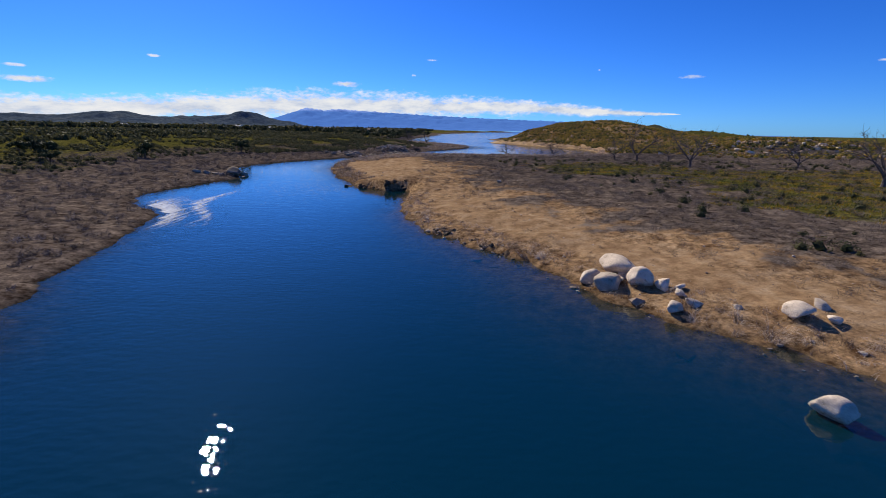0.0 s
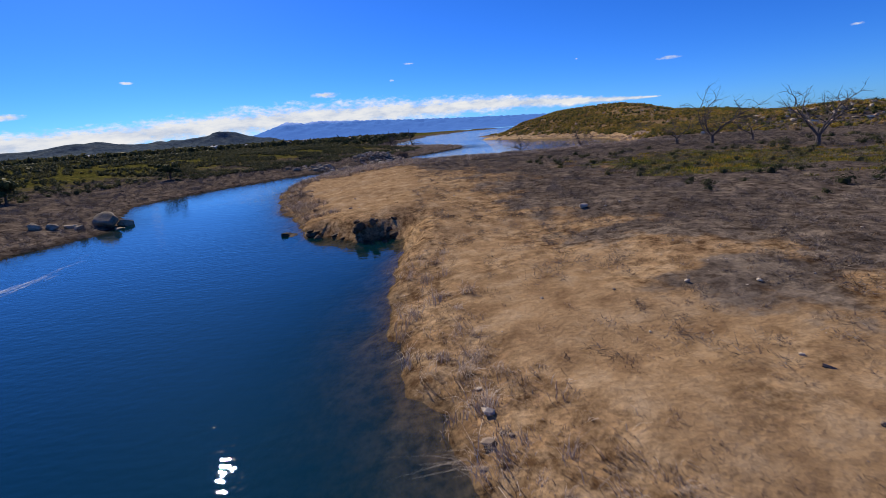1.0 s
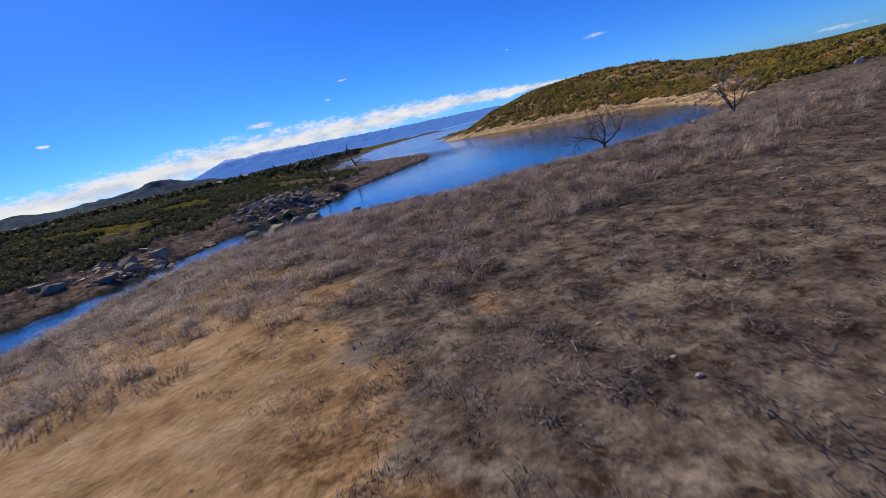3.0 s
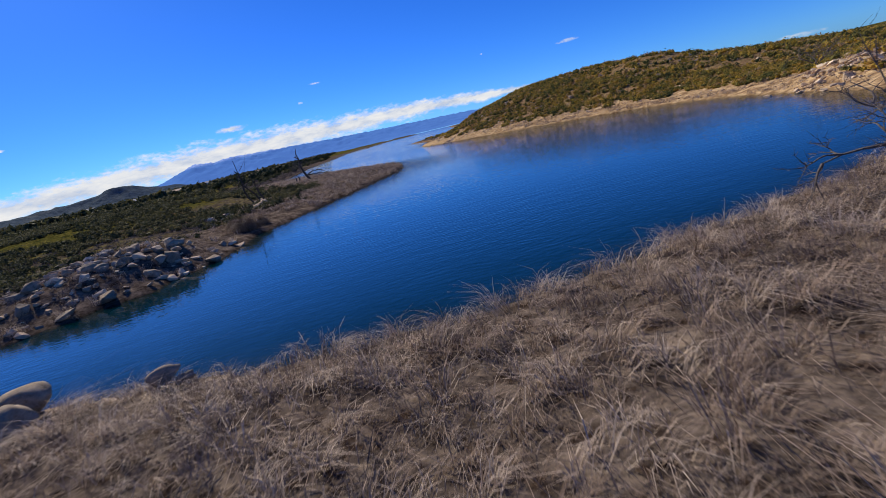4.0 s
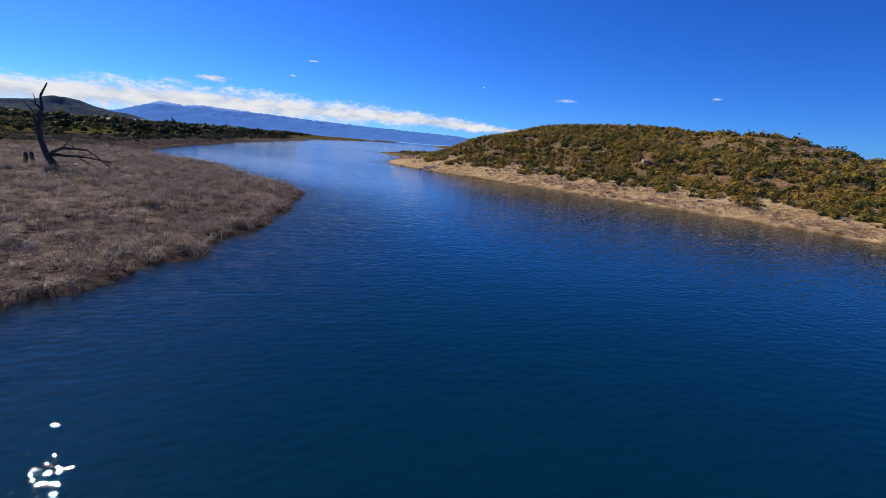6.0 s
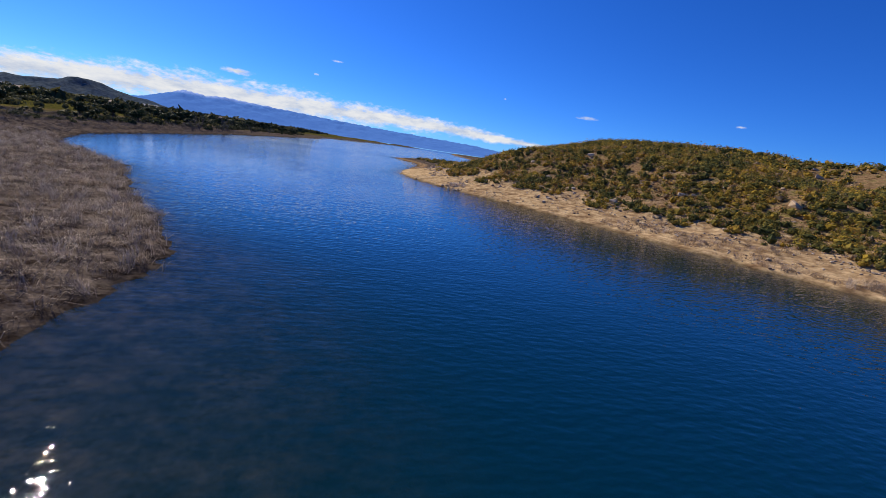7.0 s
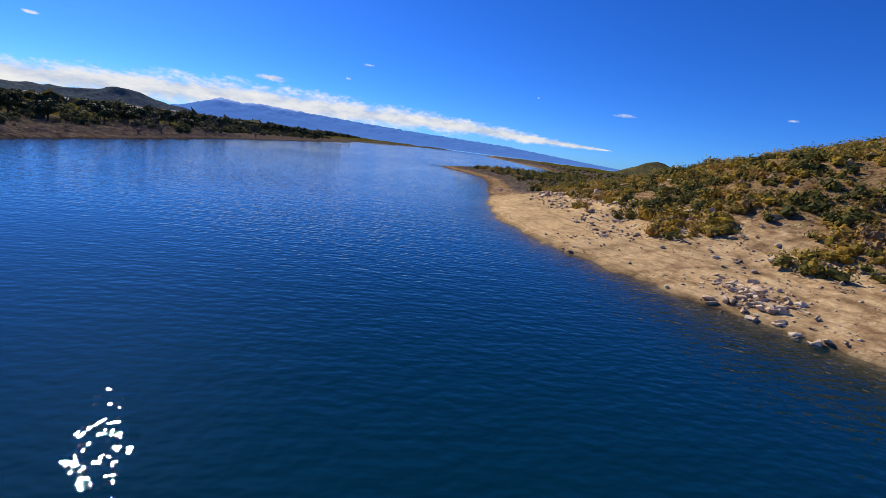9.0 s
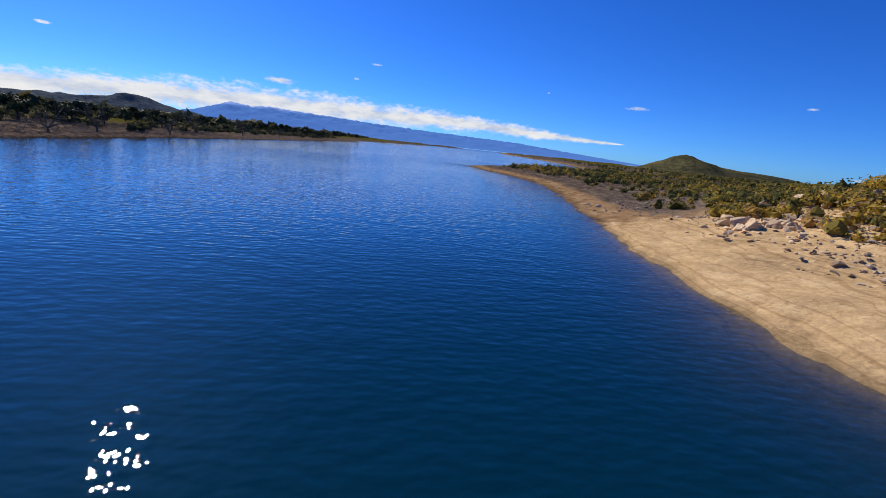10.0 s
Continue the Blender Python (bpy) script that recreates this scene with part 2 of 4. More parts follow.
def axis(lo, hi, fine, a, b):
    """Coordinates, fine from a to b and ever wider beyond."""
    c = list(np.arange(a, b, fine))
    d, v = fine, b
    while v < hi:
        c.append(v)
        d *= 1.06
        v += d
    c.append(hi)
    d, v = fine, a
    while v > lo:
        d *= 1.06
        v -= d
        c.insert(0, max(v, lo))
    return np.array(c)


def sheet(name, xs, ys, zz, material, keep=None):
    """A grid mesh over the coordinates; keep: which cells stay."""
    nx, ny = len(xs), len(ys)
    gx, gy = np.meshgrid(xs, ys)
    co = np.stack([gx, gy, zz], -1).reshape(-1, 3)
    i = (np.arange(ny - 1)[:, None] * nx + np.arange(nx - 1)[None, :])
    if keep is not None:
        i = i[keep]
    i = i.ravel()
    quads = np.stack([i, i + 1, i + nx + 1, i + nx], -1)
    me = quad_mesh(name, co, quads, material)
    return new(name, me)


def quad_mesh(name, co, faces, material, smooth=True):
    me = bpy.data.meshes.new(name)
    k = faces.shape[1]
    me.vertices.add(len(co))
    me.vertices.foreach_set("co", co.astype(np.float32).ravel())
    me.loops.add(faces.size)
    me.loops.foreach_set("vertex_index", faces.astype(np.int32).ravel())
    me.polygons.add(len(faces))
    me.polygons.foreach_set("loop_start", np.arange(len(faces), dtype=np.int32) * k)
    me.polygons.foreach_set("use_smooth", np.full(len(faces), smooth))
    me.update()
    me.materials.append(material)
    return me


XS = axis(-4600, 4600, 0.7, -45, 66)
YS = axis(-600, 4600, 0.7, 6, 322)
GX, GY = np.meshgrid(XS, YS)
GZ, SD, SIDE = terrain(GX, GY)
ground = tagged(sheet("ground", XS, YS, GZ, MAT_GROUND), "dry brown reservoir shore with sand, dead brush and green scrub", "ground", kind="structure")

# what covers the ground: red sand, green low growth, blue dead brush
pen = (SIDE > 0) & (GY < 150)
line = np.interp(GY, [-20, 22, 41, 60, 75, 90, 108, 130], [60, 20, 9.5, 2.0, 2.0, -1.0, -7, -30])
brush = pen * step(GX - line + 3.0 * wave_noise(GX, GY, 14, 12) + 2.6 * wave_noise(GX, GY, 4.5, 11), -7.0, 7.0)
brush = np.maximum(brush, pen * step(GY - 0.3 * GX, 108, 114))
patch = np.maximum.reduce([bell(GX, GY, 42, 40, 12, 7), bell(GX, GY, 52, 58, 16, 15), bell(GX, GY, 75, 60, 20, 16), 0.9 * bell(GX, GY, 30, 78, 11, 10), 0.7 * bell(GX, GY, 20, 69, 4, 4)])
green = pen * step(patch + 0.15 * wave_noise(GX, GY, 9, 13), 0.35, 0.6)
hill = (SIDE > 0) & (GY >= 150)
green = np.maximum(green, hill * step(SD + 2 * wave_noise(GX, GY, 8, 14), 10, 15) * 0.42 * step(GY, 340, 300))
green = np.maximum(green, hill * step(SD, 40, 70) * step(GY, 320, 360) * 0.7)
beach = hill * step(SD, 16, 10) * step(GY, 320, 306) * (0.50 + 0.50 * bell(GX, GY, 33, 300, 9, 12))
brush = brush * np.where(pen, 1 - step(GY, 45, 75) * step(GY, 98, 84) * (0.25 - 0.25 * wave_noise(GX, GY, 7, 16)), 1)
brush = np.maximum(brush, hill * step(GY + 5 * wave_noise(GX, GY, 12, 17), 168, 152) * step(SD, 8, 16))
left = SIDE < 0
brush = np.maximum(brush, left * step(SD - scrub_edge(GY), 40, 6))
brush = np.maximum(brush, hill * step(GY, 306, 320) * step(SD, 0.5, 5) * 0.8)
green = np.maximum(green, left * step(SD - scrub_edge(GY) + 3 * wave_noise(GX, GY, 18, 15), -4, 3) * (0.45 + 0.55 * step(SD, 26, 50)))
bare = hill * step(SD, 13, 10) * step(GY, 340, 320) * 0.85 + pen * step(line - GX + 4 * wave_noise(GX, GY, 9, 18) + 1.5 * wave_noise(GX, GY, 3, 19), -1, 6) * step(SD, 1.5, 4)
cover = np.stack([beach, green, np.where(hill & (GY > 172) & (GY < 304), 0, brush), bare], -1).reshape(-1, 4).astype(np.float32)
ca = ground.data.color_attributes.new("cover", "FLOAT_COLOR", "POINT")
ca.data.foreach_set("color", cover.ravel())

wet = SD < 1.5
keep = (wet[:-1, :-1] | wet[1:, 1:] | wet[1:, :-1] | wet[:-1, 1:]) & (GX[:-1, :-1] < 900) & (GX[:-1, :-1] > -900) & (GY[:-1, :-1] < 2200)
water = tagged(sheet("water", XS, YS, np.zeros_like(GZ), MAT_WATER, keep), "deep blue rippled reservoir water", "water", kind="structure")
da = water.data.attributes.new("depth", "FLOAT", "POINT")
da.data.foreach_set("value", np.clip(-GZ, 0, 20).astype(np.float32).ravel())

# ---- more materials ----


def tint_material(name, attr, stops, rough=0.8, grain=3.0, amount=0.5, trans=0.0):
    """Growth coloured by a value per plant, with fine grain."""
    m, n, l, b = mat(name)
    at = n.new("ShaderNodeAttribute")
    at.attribute_name = attr
    geo = n.new("ShaderNodeNewGeometry")
    v = calc(n, l, "ADD", at.outputs["Fac"], calc(n, l, "MULTIPLY", calc(n, l, "SUBTRACT", geo.outputs["Random Per Island"], 0.5), 0.22))
    col = ramp(n, l, v, stops)
    g = noise_tex(n, l, grain, 4)
    col = mix(n, l, amount, col, ramp(n, l, g, [(0.3, (0.45, 0.45, 0.45)), (0.65, (1.0, 1.0, 1.0))]), "MULTIPLY")
    l.new(col, b.inputs["Base Color"])
    b.inputs["Roughness"].default_value, b.inputs["Specular IOR Level"].default_value = rough, 0.04
    if trans:
        tr = n.new("ShaderNodeBsdfTranslucent")
        ms = n.new("ShaderNodeMixShader")
        ms.inputs[0].default_value = trans
        l.new(col, tr.inputs[0])
        l.new(b.outputs[0], ms.inputs[1])
        l.new(tr.outputs[0], ms.inputs[2])
        l.new(ms.outputs[0], n["Material Output"].inputs[0])
    return m


def rock_material(name, dark, light, scale=2.2):
    m, n, l, b = mat(name)
    inf = n.new("ShaderNodeObjectInfo")
    a, f, spots = noise_tex(n, l, scale, 6, 0.65), noise_tex(n, l, 22, 4, 0.7), noise_tex(n, l, 5.5, 3)
    col = ramp(n, l, a, [(0.25, dark), (0.5, tuple((p + q) / 2 for p, q in zip(dark, light))), (0.72, light)])
    col = mix(n, l, 0.5, col, ramp(n, l, f, [(0.3, (0.5, 0.48, 0.45)), (0.6, (1, 1, 1))]), "MULTIPLY")
    col = mix(n, l, 0.7, col, ramp(n, l, spots, [(0.28, (0.35, 0.3, 0.25)), (0.4, (1, 1, 1))]), "MULTIPLY")
    val = calc(n, l, "ADD", calc(n, l, "MULTIPLY", inf.outputs["Random"], 0.45), 0.7)
    vv = n.new("ShaderNodeCombineColor")
    for k in range(3):
        l.new(val, vv.inputs[k])
    col = mix(n, l, 1.0, col, vv.outputs[0], "MULTIPLY")
    l.new(col, b.inputs["Base Color"])
    b.inputs["Roughness"].default_value, b.inputs["Specular IOR Level"].default_value = 0.9, 0.1
    bump(n, l, b, calc(n, l, "ADD", a, calc(n, l, "MULTIPLY", f, 0.3)), 0.6, 0.08)
    return m


def wood_material(name, dark, light):
    m, n, l, b = mat(name)
    g = noise_tex(n, l, 6, 5, 0.6, (3.0, 3.0, 0.4))
    l.new(ramp(n, l, g, [(0.3, dark), (0.7, light)]), b.inputs["Base Color"])
    b.inputs["Roughness"].default_value = 0.9
    bump(n, l, b, g, 0.6, 0.03)
    return m


MAT_STRAW = tint_material("straw", "tint", [(0.0, (0.11, 0.073, 0.05)), (0.35, (0.25, 0.178, 0.128)), (0.7, (0.46, 0.35, 0.26)), (1.0, (0.70, 0.57, 0.43))], 0.6, 1.1, 0.55, 0.18)
MAT_STUBBLE = tint_material("stubble", "tint", [(0.0, (0.16, 0.10, 0.06)), (0.5, (0.36, 0.245, 0.15)), (1.0, (0.54, 0.41, 0.27))], 0.7, 1.1, 0.5, 0.2)
MAT_TWIG = tint_material("dead_brush", "tint", [(0.0, (0.065, 0.052, 0.042)), (0.5, (0.18, 0.145, 0.118)), (1.0, (0.42, 0.345, 0.28))], 0.85, 1.0, 0.5, 0.0)
MAT_LEAF = tint_material("scrub_leaves", "tint", [(0.0, (0.06, 0.075, 0.028)), (0.28, (0.14, 0.135, 0.04)), (0.5, (0.27, 0.215, 0.05)), (0.70, (0.48, 0.32, 0.04)), (0.85, (0.46, 0.27, 0.07)), (1.0, (0.36, 0.26, 0.15))], 0.65, 2.0, 0.25, 0.32)
MAT_SHORE_LEAF = tint_material("shore_leaves", "tint", [(0.0, (0.05, 0.058, 0.028)), (0.3, (0.11, 0.105, 0.045)), (0.6, (0.18, 0.155, 0.06)), (1.0, (0.30, 0.24, 0.11))], 0.7, 2.0, 0.3, 0.3)
MAT_MEADOW = tint_material("meadow_green", "tint", [(0.0, (0.05, 0.065, 0.02)), (0.35, (0.13, 0.145, 0.03)), (0.6, (0.33, 0.25, 0.03)), (0.8, (0.52, 0.30, 0.03)), (1.0, (0.36, 0.25, 0.11))], 0.65, 1.2, 0.5, 0.3)
MAT_OAK = tint_material("oak_leaves", "tint", [(0.0, (0.022, 0.032, 0.016)), (0.5, (0.05, 0.065, 0.026)), (1.0, (0.11, 0.115, 0.04))], 0.6, 2.0, 0.4, 0.1)
MAT_GRANITE = rock_material("pale_granite", (0.50, 0.39, 0.28), (0.86, 0.73, 0.56))
MAT_GREYROCK = rock_material("weathered_rock", (0.19, 0.145, 0.10), (0.54, 0.43, 0.30))
MAT_TANROCK = rock_material("tan_rock", (0.50, 0.35, 0.215), (0.85, 0.66, 0.44))
MAT_BANK = rock_material("undercut_clay", (0.06, 0.04, 0.026), (0.19, 0.13, 0.085), 1.5)
MAT_DEADWOOD = wood_material("dead_wood", (0.05, 0.04, 0.035), (0.17, 0.135, 0.115))
MAT_BARK = wood_material("bark", (0.03, 0.022, 0.016), (0.10, 0.075, 0.055))


# ---- distance: mountains and clouds ----
def mountain_range():
    az = np.radians(np.linspace(-75, 75, 601))
    prof = np.interp(np.degrees(az), [-75, -50, -33, -30, -28, -26.5, -24, -20, -17.6, -16.4, -14.6, -13, -10, -7.5, -2, 5, 14.5, 21.6, 28, 40, 75],
                     [0.0, 0.0, 0.2, 0.55, 0.75, 0.6, 0.5, 1.0, 1.8, 2.25, 1.95, 2.15, 2.0, 1.9, 1.65, 1.4, 1.15, 0.6, 0.15, 0.0, 0.0])
    rr = np.linspace(0, 1, 40)
    A, R = np.meshgrid(az, rr)
    P = np.repeat(prof[None], len(rr), 0)
    rad = 3350 + 1000 * R
    x, y = rad * np.sin(A), rad * np.cos(A)
    ridge = np.abs(wave_noise(x, y, 420, 21)) + 0.5 * np.abs(wave_noise(x, y, 160, 22)) + 0.25 * np.abs(wave_noise(x, y, 60, 23))
    h = np.tan(np.radians(P)) * 4150 * np.sin(np.clip(R * 1.25, 0, 1) * math.pi / 2) ** 1.6 * (1 - step(R, 0.82, 1.0))
    h = h * (1 - 0.13 * ridge * (1 - step(R, 0.7, 0.8))) * (1 + 0.05 * wave_noise(x, y, 90, 24)) - 6 + 6 * (P > 0.1)
    nx = len(az)
    i = (np.arange(len(rr) - 1)[:, None] * nx + np.arange(nx - 1)[None]).ravel()
    m, n, l, b = mat("haze_painted_mountain")
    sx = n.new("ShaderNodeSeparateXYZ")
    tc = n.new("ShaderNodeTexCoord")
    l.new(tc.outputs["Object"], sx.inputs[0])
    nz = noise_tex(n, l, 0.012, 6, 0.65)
    # Blue of distance haze is painted into the rock and snow colours.
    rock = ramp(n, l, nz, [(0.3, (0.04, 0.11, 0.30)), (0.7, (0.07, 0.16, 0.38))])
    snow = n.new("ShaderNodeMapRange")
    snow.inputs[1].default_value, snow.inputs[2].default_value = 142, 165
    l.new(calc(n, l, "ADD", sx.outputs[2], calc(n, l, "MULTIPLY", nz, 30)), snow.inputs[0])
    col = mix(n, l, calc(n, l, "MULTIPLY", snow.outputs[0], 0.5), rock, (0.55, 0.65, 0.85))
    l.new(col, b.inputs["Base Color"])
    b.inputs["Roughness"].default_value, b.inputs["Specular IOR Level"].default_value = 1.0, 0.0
    # Faint blue glow added to imitate air between here and the range.
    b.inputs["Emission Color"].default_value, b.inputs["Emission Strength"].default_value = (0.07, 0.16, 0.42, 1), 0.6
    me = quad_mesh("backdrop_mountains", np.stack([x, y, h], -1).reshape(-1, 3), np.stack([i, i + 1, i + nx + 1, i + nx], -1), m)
    tagged(new("backdrop_mountains", me), "mountain range with a little snow, blue distance haze in its colour", "mountains", kind="structure")


def cloud_bank():
    az, el = np.linspace(-62, 62, 311), np.linspace(0.0, 11, 111)
    A, E = np.meshgrid(az, el)
    mid = np.interp(A, [-62, -44, -33, -16, -6, 8, 21, 30], [0.8, 1.1, 1.6, 2.4, 2.5, 2.7, 2.1, 1.9])
    half = np.interp(A, [-62, -44, -33, -16, -6, 3, 12, 23, 27], [1.2, 1.05, 0.95, 1.35, 1.2, 0.85, 0.6, 0.2, 0.0])
    half = half * 1.25
    dens = np.where(half > 0.01, 1.15 - np.abs(E - mid) / np.maximum(half, 0.01), -3)
    for a, e, w, h, k in ((-41.1, 3.8, 2.6, 0.42, 1.0), (-41.9, 4.9, 1.3, 0.22, 0.9), (-31.1, 6.7, 0.8, 0.2, 0.9), (27.0, 5.8, 1.8, 0.3, 0.8), (-1.7, 7.8, 1.2, 0.22, 0.55),
                          (-3.8, 6.1, 0.5, 0.22, 0.7), (-11.6, 4.9, 2.2, 0.45, 1.0), (17.6, 6.7, 0.5, 0.18, 0.6), (42, 6.5, 0.9, 0.2, 0.6), (47.5, 0.5, 3.0, 0.35, 0.5), (-27, 3.2, 1.5, 0.2, 0.6)):
        dens = np.maximum(dens, k * 0.85 - ((A - a) / (0.9 * w)) ** 2 - ((E - e) / (0.9 * h)) ** 2)
    rad = 4520.0
    x, y, z = rad * np.sin(np.radians(A)), rad * np.cos(np.radians(A)), 6 + rad * np.tan(np.radians(E))
    nx = len(az)
    i = (np.arange(len(el) - 1)[:, None] * nx + np.arange(nx - 1)[None]).ravel()
    m, n, l, b = mat("cloud")
    at = n.new("ShaderNodeAttribute")
    at.attribute_name = "cloudiness"
    big, small = noise_tex(n, l, 0.0042, 8, 0.6, (1.0, 1.0, 3.2)), noise_tex(n, l, 0.022, 6, 0.6, (1.0, 1.0, 2.2))
    v = calc(n, l, "ADD", at.outputs["Fac"], calc(n, l, "ADD", calc(n, l, "MULTIPLY", calc(n, l, "SUBTRACT", big, 0.45), 1.9), calc(n, l, "MULTIPLY", calc(n, l, "SUBTRACT", small, 0.5), 1.2)))
    r = n.new("ShaderNodeMapRange")
    r.interpolation_type = "SMOOTHSTEP"
    r.inputs[1].default_value, r.inputs[2].default_value = 0.0, 0.95
    l.new(v, r.inputs[0])
    em, tr, ms = n.new("ShaderNodeEmission"), n.new("ShaderNodeBsdfTransparent"), n.new("ShaderNodeMixShader")
    # Cloud sheet glows in place of sunlight; this ramp paints its grey-blue shading.
    l.new(ramp(n, l, big, [(0.35, (0.62, 0.70, 0.86)), (0.52, (0.88, 0.91, 0.97)), (0.65, (1.0, 1.0, 1.0))]), em.inputs[0])
    em.inputs[1].default_value = 0.85
    l.new(r.outputs[0], ms.inputs[0])
    l.new(tr.outputs[0], ms.inputs[1])
    l.new(em.outputs[0], ms.inputs[2])
    l.new(ms.outputs[0], n["Material Output"].inputs[0])
    me = quad_mesh("backdrop_clouds", np.stack([x, y, z], -1).reshape(-1, 3), np.stack([i, i + 1, i + nx + 1, i + nx], -1), m)
    at = me.attributes.new("cloudiness", "FLOAT", "POINT")
    at.data.foreach_set("value", dens.astype(np.float32).ravel())
    ob = tagged(new("backdrop_clouds", me), "long white cloud bank over far mountains", "clouds", kind="structure")
    ob.visible_shadow = False


def distant_hills():
    """Dark hills beyond the plain, a mesh for each group."""
    m, n, l, b = mat("haze_tinted_woods")
    g, f = noise_tex(n, l, 0.02, 5, 0.65), noise_tex(n, l, 0.09, 5, 0.75)
    # Bluish stops put distance haze into the woodland colour.
    col = ramp(n, l, g, [(0.3, (0.06, 0.085, 0.11)), (0.55, (0.105, 0.13, 0.14)), (0.75, (0.155, 0.165, 0.145))])
    col = mix(n, l, 0.8, col, ramp(n, l, f, [(0.4, (0.35, 0.4, 0.45)), (0.6, (1.1, 1.1, 1.1))]), "MULTIPLY")
    l.new(col, b.inputs["Base Color"])
    b.inputs["Roughness"].default_value, b.inputs["Specular IOR Level"].default_value = 1.0, 0.0
    m2, n, l, b = mat("scrubby_hill")
    g, f = noise_tex(n, l, 0.05, 5, 0.65), noise_tex(n, l, 0.25, 5, 0.75)
    col = ramp(n, l, g, [(0.3, (0.06, 0.06, 0.035)), (0.55, (0.12, 0.11, 0.05)), (0.75, (0.18, 0.15, 0.075))])
    col = mix(n, l, 0.8, col, ramp(n, l, f, [(0.4, (0.4, 0.4, 0.4)), (0.6, (1.1, 1.1, 1.1))]), "MULTIPLY")
    l.new(col, b.inputs["Base Color"])
    b.inputs["Roughness"].default_value, b.inputs["Specular IOR Level"].default_value = 1.0, 0.0
    for x0, x1, y0, y1, tops in ((-2300, -560, 1250, 2150, ((-821, 1955, 20, 45, 80), (-810, 1965, 33, 120, 90), (-640, 2000, 10, 100, 80), (-960, 1930, 22, 100, 80), (-1060, 1880, 16, 70, 90), (-1150, 1700, 34, 95, 110), (-1260, 1650, 22, 90, 90),
                                                             (-1380, 1540, 18, 70, 90), (-1480, 1480, 16, 90, 90), (-1700, 1450, 18, 160, 100))),
                                 (230, 560, 640, 840, ((330, 742, 9.5, 15.5, 25), (341, 745, 6, 42, 25), (411, 722, 4, 56, 25)))):
        gap = 14.0 if x0 < 0 else 5.0
        xs, ys = np.arange(x0, x1, gap), np.arange(y0, y1, gap)
        gx, gy = np.meshgrid(xs, ys)
        z = terrain(gx, gy)[0] * 0 - 1.0
        for x, y, h, sx, sy in tops:
            z = z + h * bell(gx, gy, x, y, sx, sy)
        z = z * (1 + 0.10 * wave_noise(gx, gy, 8.5 * gap, 26)) + 4.0 * step(z, 0, 4) + gap / 14 * wave_noise(gx, gy, 3.2 * gap, 25) * step(z, 2, 8)
        edge = np.minimum.reduce([gx - x0, x1 - gx, gy - y0, y1 - gy])
        z = z - 8 * step(edge, 9 * gap, 0)
        tagged(sheet("backdrop_hills", xs, ys, z, m if x0 < 0 else m2), "dark scrubby hills beyond the plain", "hills", kind="structure")


distant_hills()
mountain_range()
cloud_bank()

# ---- growth in bulk ----
rng = np.random.RandomState(7)


def scatter(x0, x1, y0, y1, per_m2):
    k = int((x1 - x0) * (y1 - y0) * per_m2)
    return rng.uniform(x0, x1, k), rng.uniform(y0, y1, k)


def stuff(name, co, tris, tint, material, label, category):
    me = quad_mesh(name, co, tris, material, False)
    at = me.attributes.new("tint", "FLOAT", "POINT")
    at.data.foreach_set("value", tint.astype(np.float32))
    return tagged(new(name, me), label, category, kind="stuff")


def blades(px, py, pz, count, height, width, lean, tint, spread=0.12, comb=None):
    """Bent tapering blades in tufts: arrays of points, triangles and tint."""
    n = len(px)
    rep = np.repeat(np.arange(n), count)
    m = len(rep)
    a = rng.uniform(0, 6.283, m)
    if comb is not None:
        a = np.where(rng.uniform(0, 1, m) < 0.65, comb[rep] + rng.normal(0, 0.5, m), a)
    hh = height[rep] * rng.uniform(0.55, 1.15, m)
    ln = lean * rng.uniform(0.4, 1.4, m) * hh
    s = spread * (1 + 0 * hh)
    bx, by, bz = px[rep] + rng.normal(0, 1, m) * s, py[rep] + rng.normal(0, 1, m) * s, pz[rep] - 0.03
    dx, dy = np.cos(a), np.sin(a)
    w = width * rng.uniform(0.6, 1.4, m)
    wx, wy = -dy * w, dx * w
    p0 = np.stack([bx - wx, by - wy, bz], -1)
    p1 = np.stack([bx + wx, by + wy, bz], -1)
    mx, my, mz = bx + dx * ln * 0.35, by + dy * ln * 0.35, bz + hh * 0.65
    p2 = np.stack([mx - wx * 0.8, my - wy * 0.8, mz], -1)
    p3 = np.stack([mx + wx * 0.8, my + wy * 0.8, mz], -1)
    p4 = np.stack([bx + dx * ln, by + dy * ln, bz + hh * np.where(ln > 0.9 * hh, 0.62, 0.95)], -1)
    co = np.stack([p0, p1, p2, p3, p4], 1).reshape(-1, 3)
    o = np.arange(m)[:, None] * 5
    tris = np.concatenate([o + [0, 1, 3], o + [0, 3, 2], o + [2, 3, 4]], 0)
    t = np.clip(tint[rep] + rng.normal(0, 0.12, m), 0, 1)
    return co, tris, np.repeat(t, 5)


def join(sets):
    off, cs, ts, vs = 0, [], [], []
    for c, t, v in sets:
        cs.append(c)
        ts.append(t + off)
        vs.append(v)
        off += len(c)
    return np.concatenate(cs), np.concatenate(ts), np.concatenate(vs)


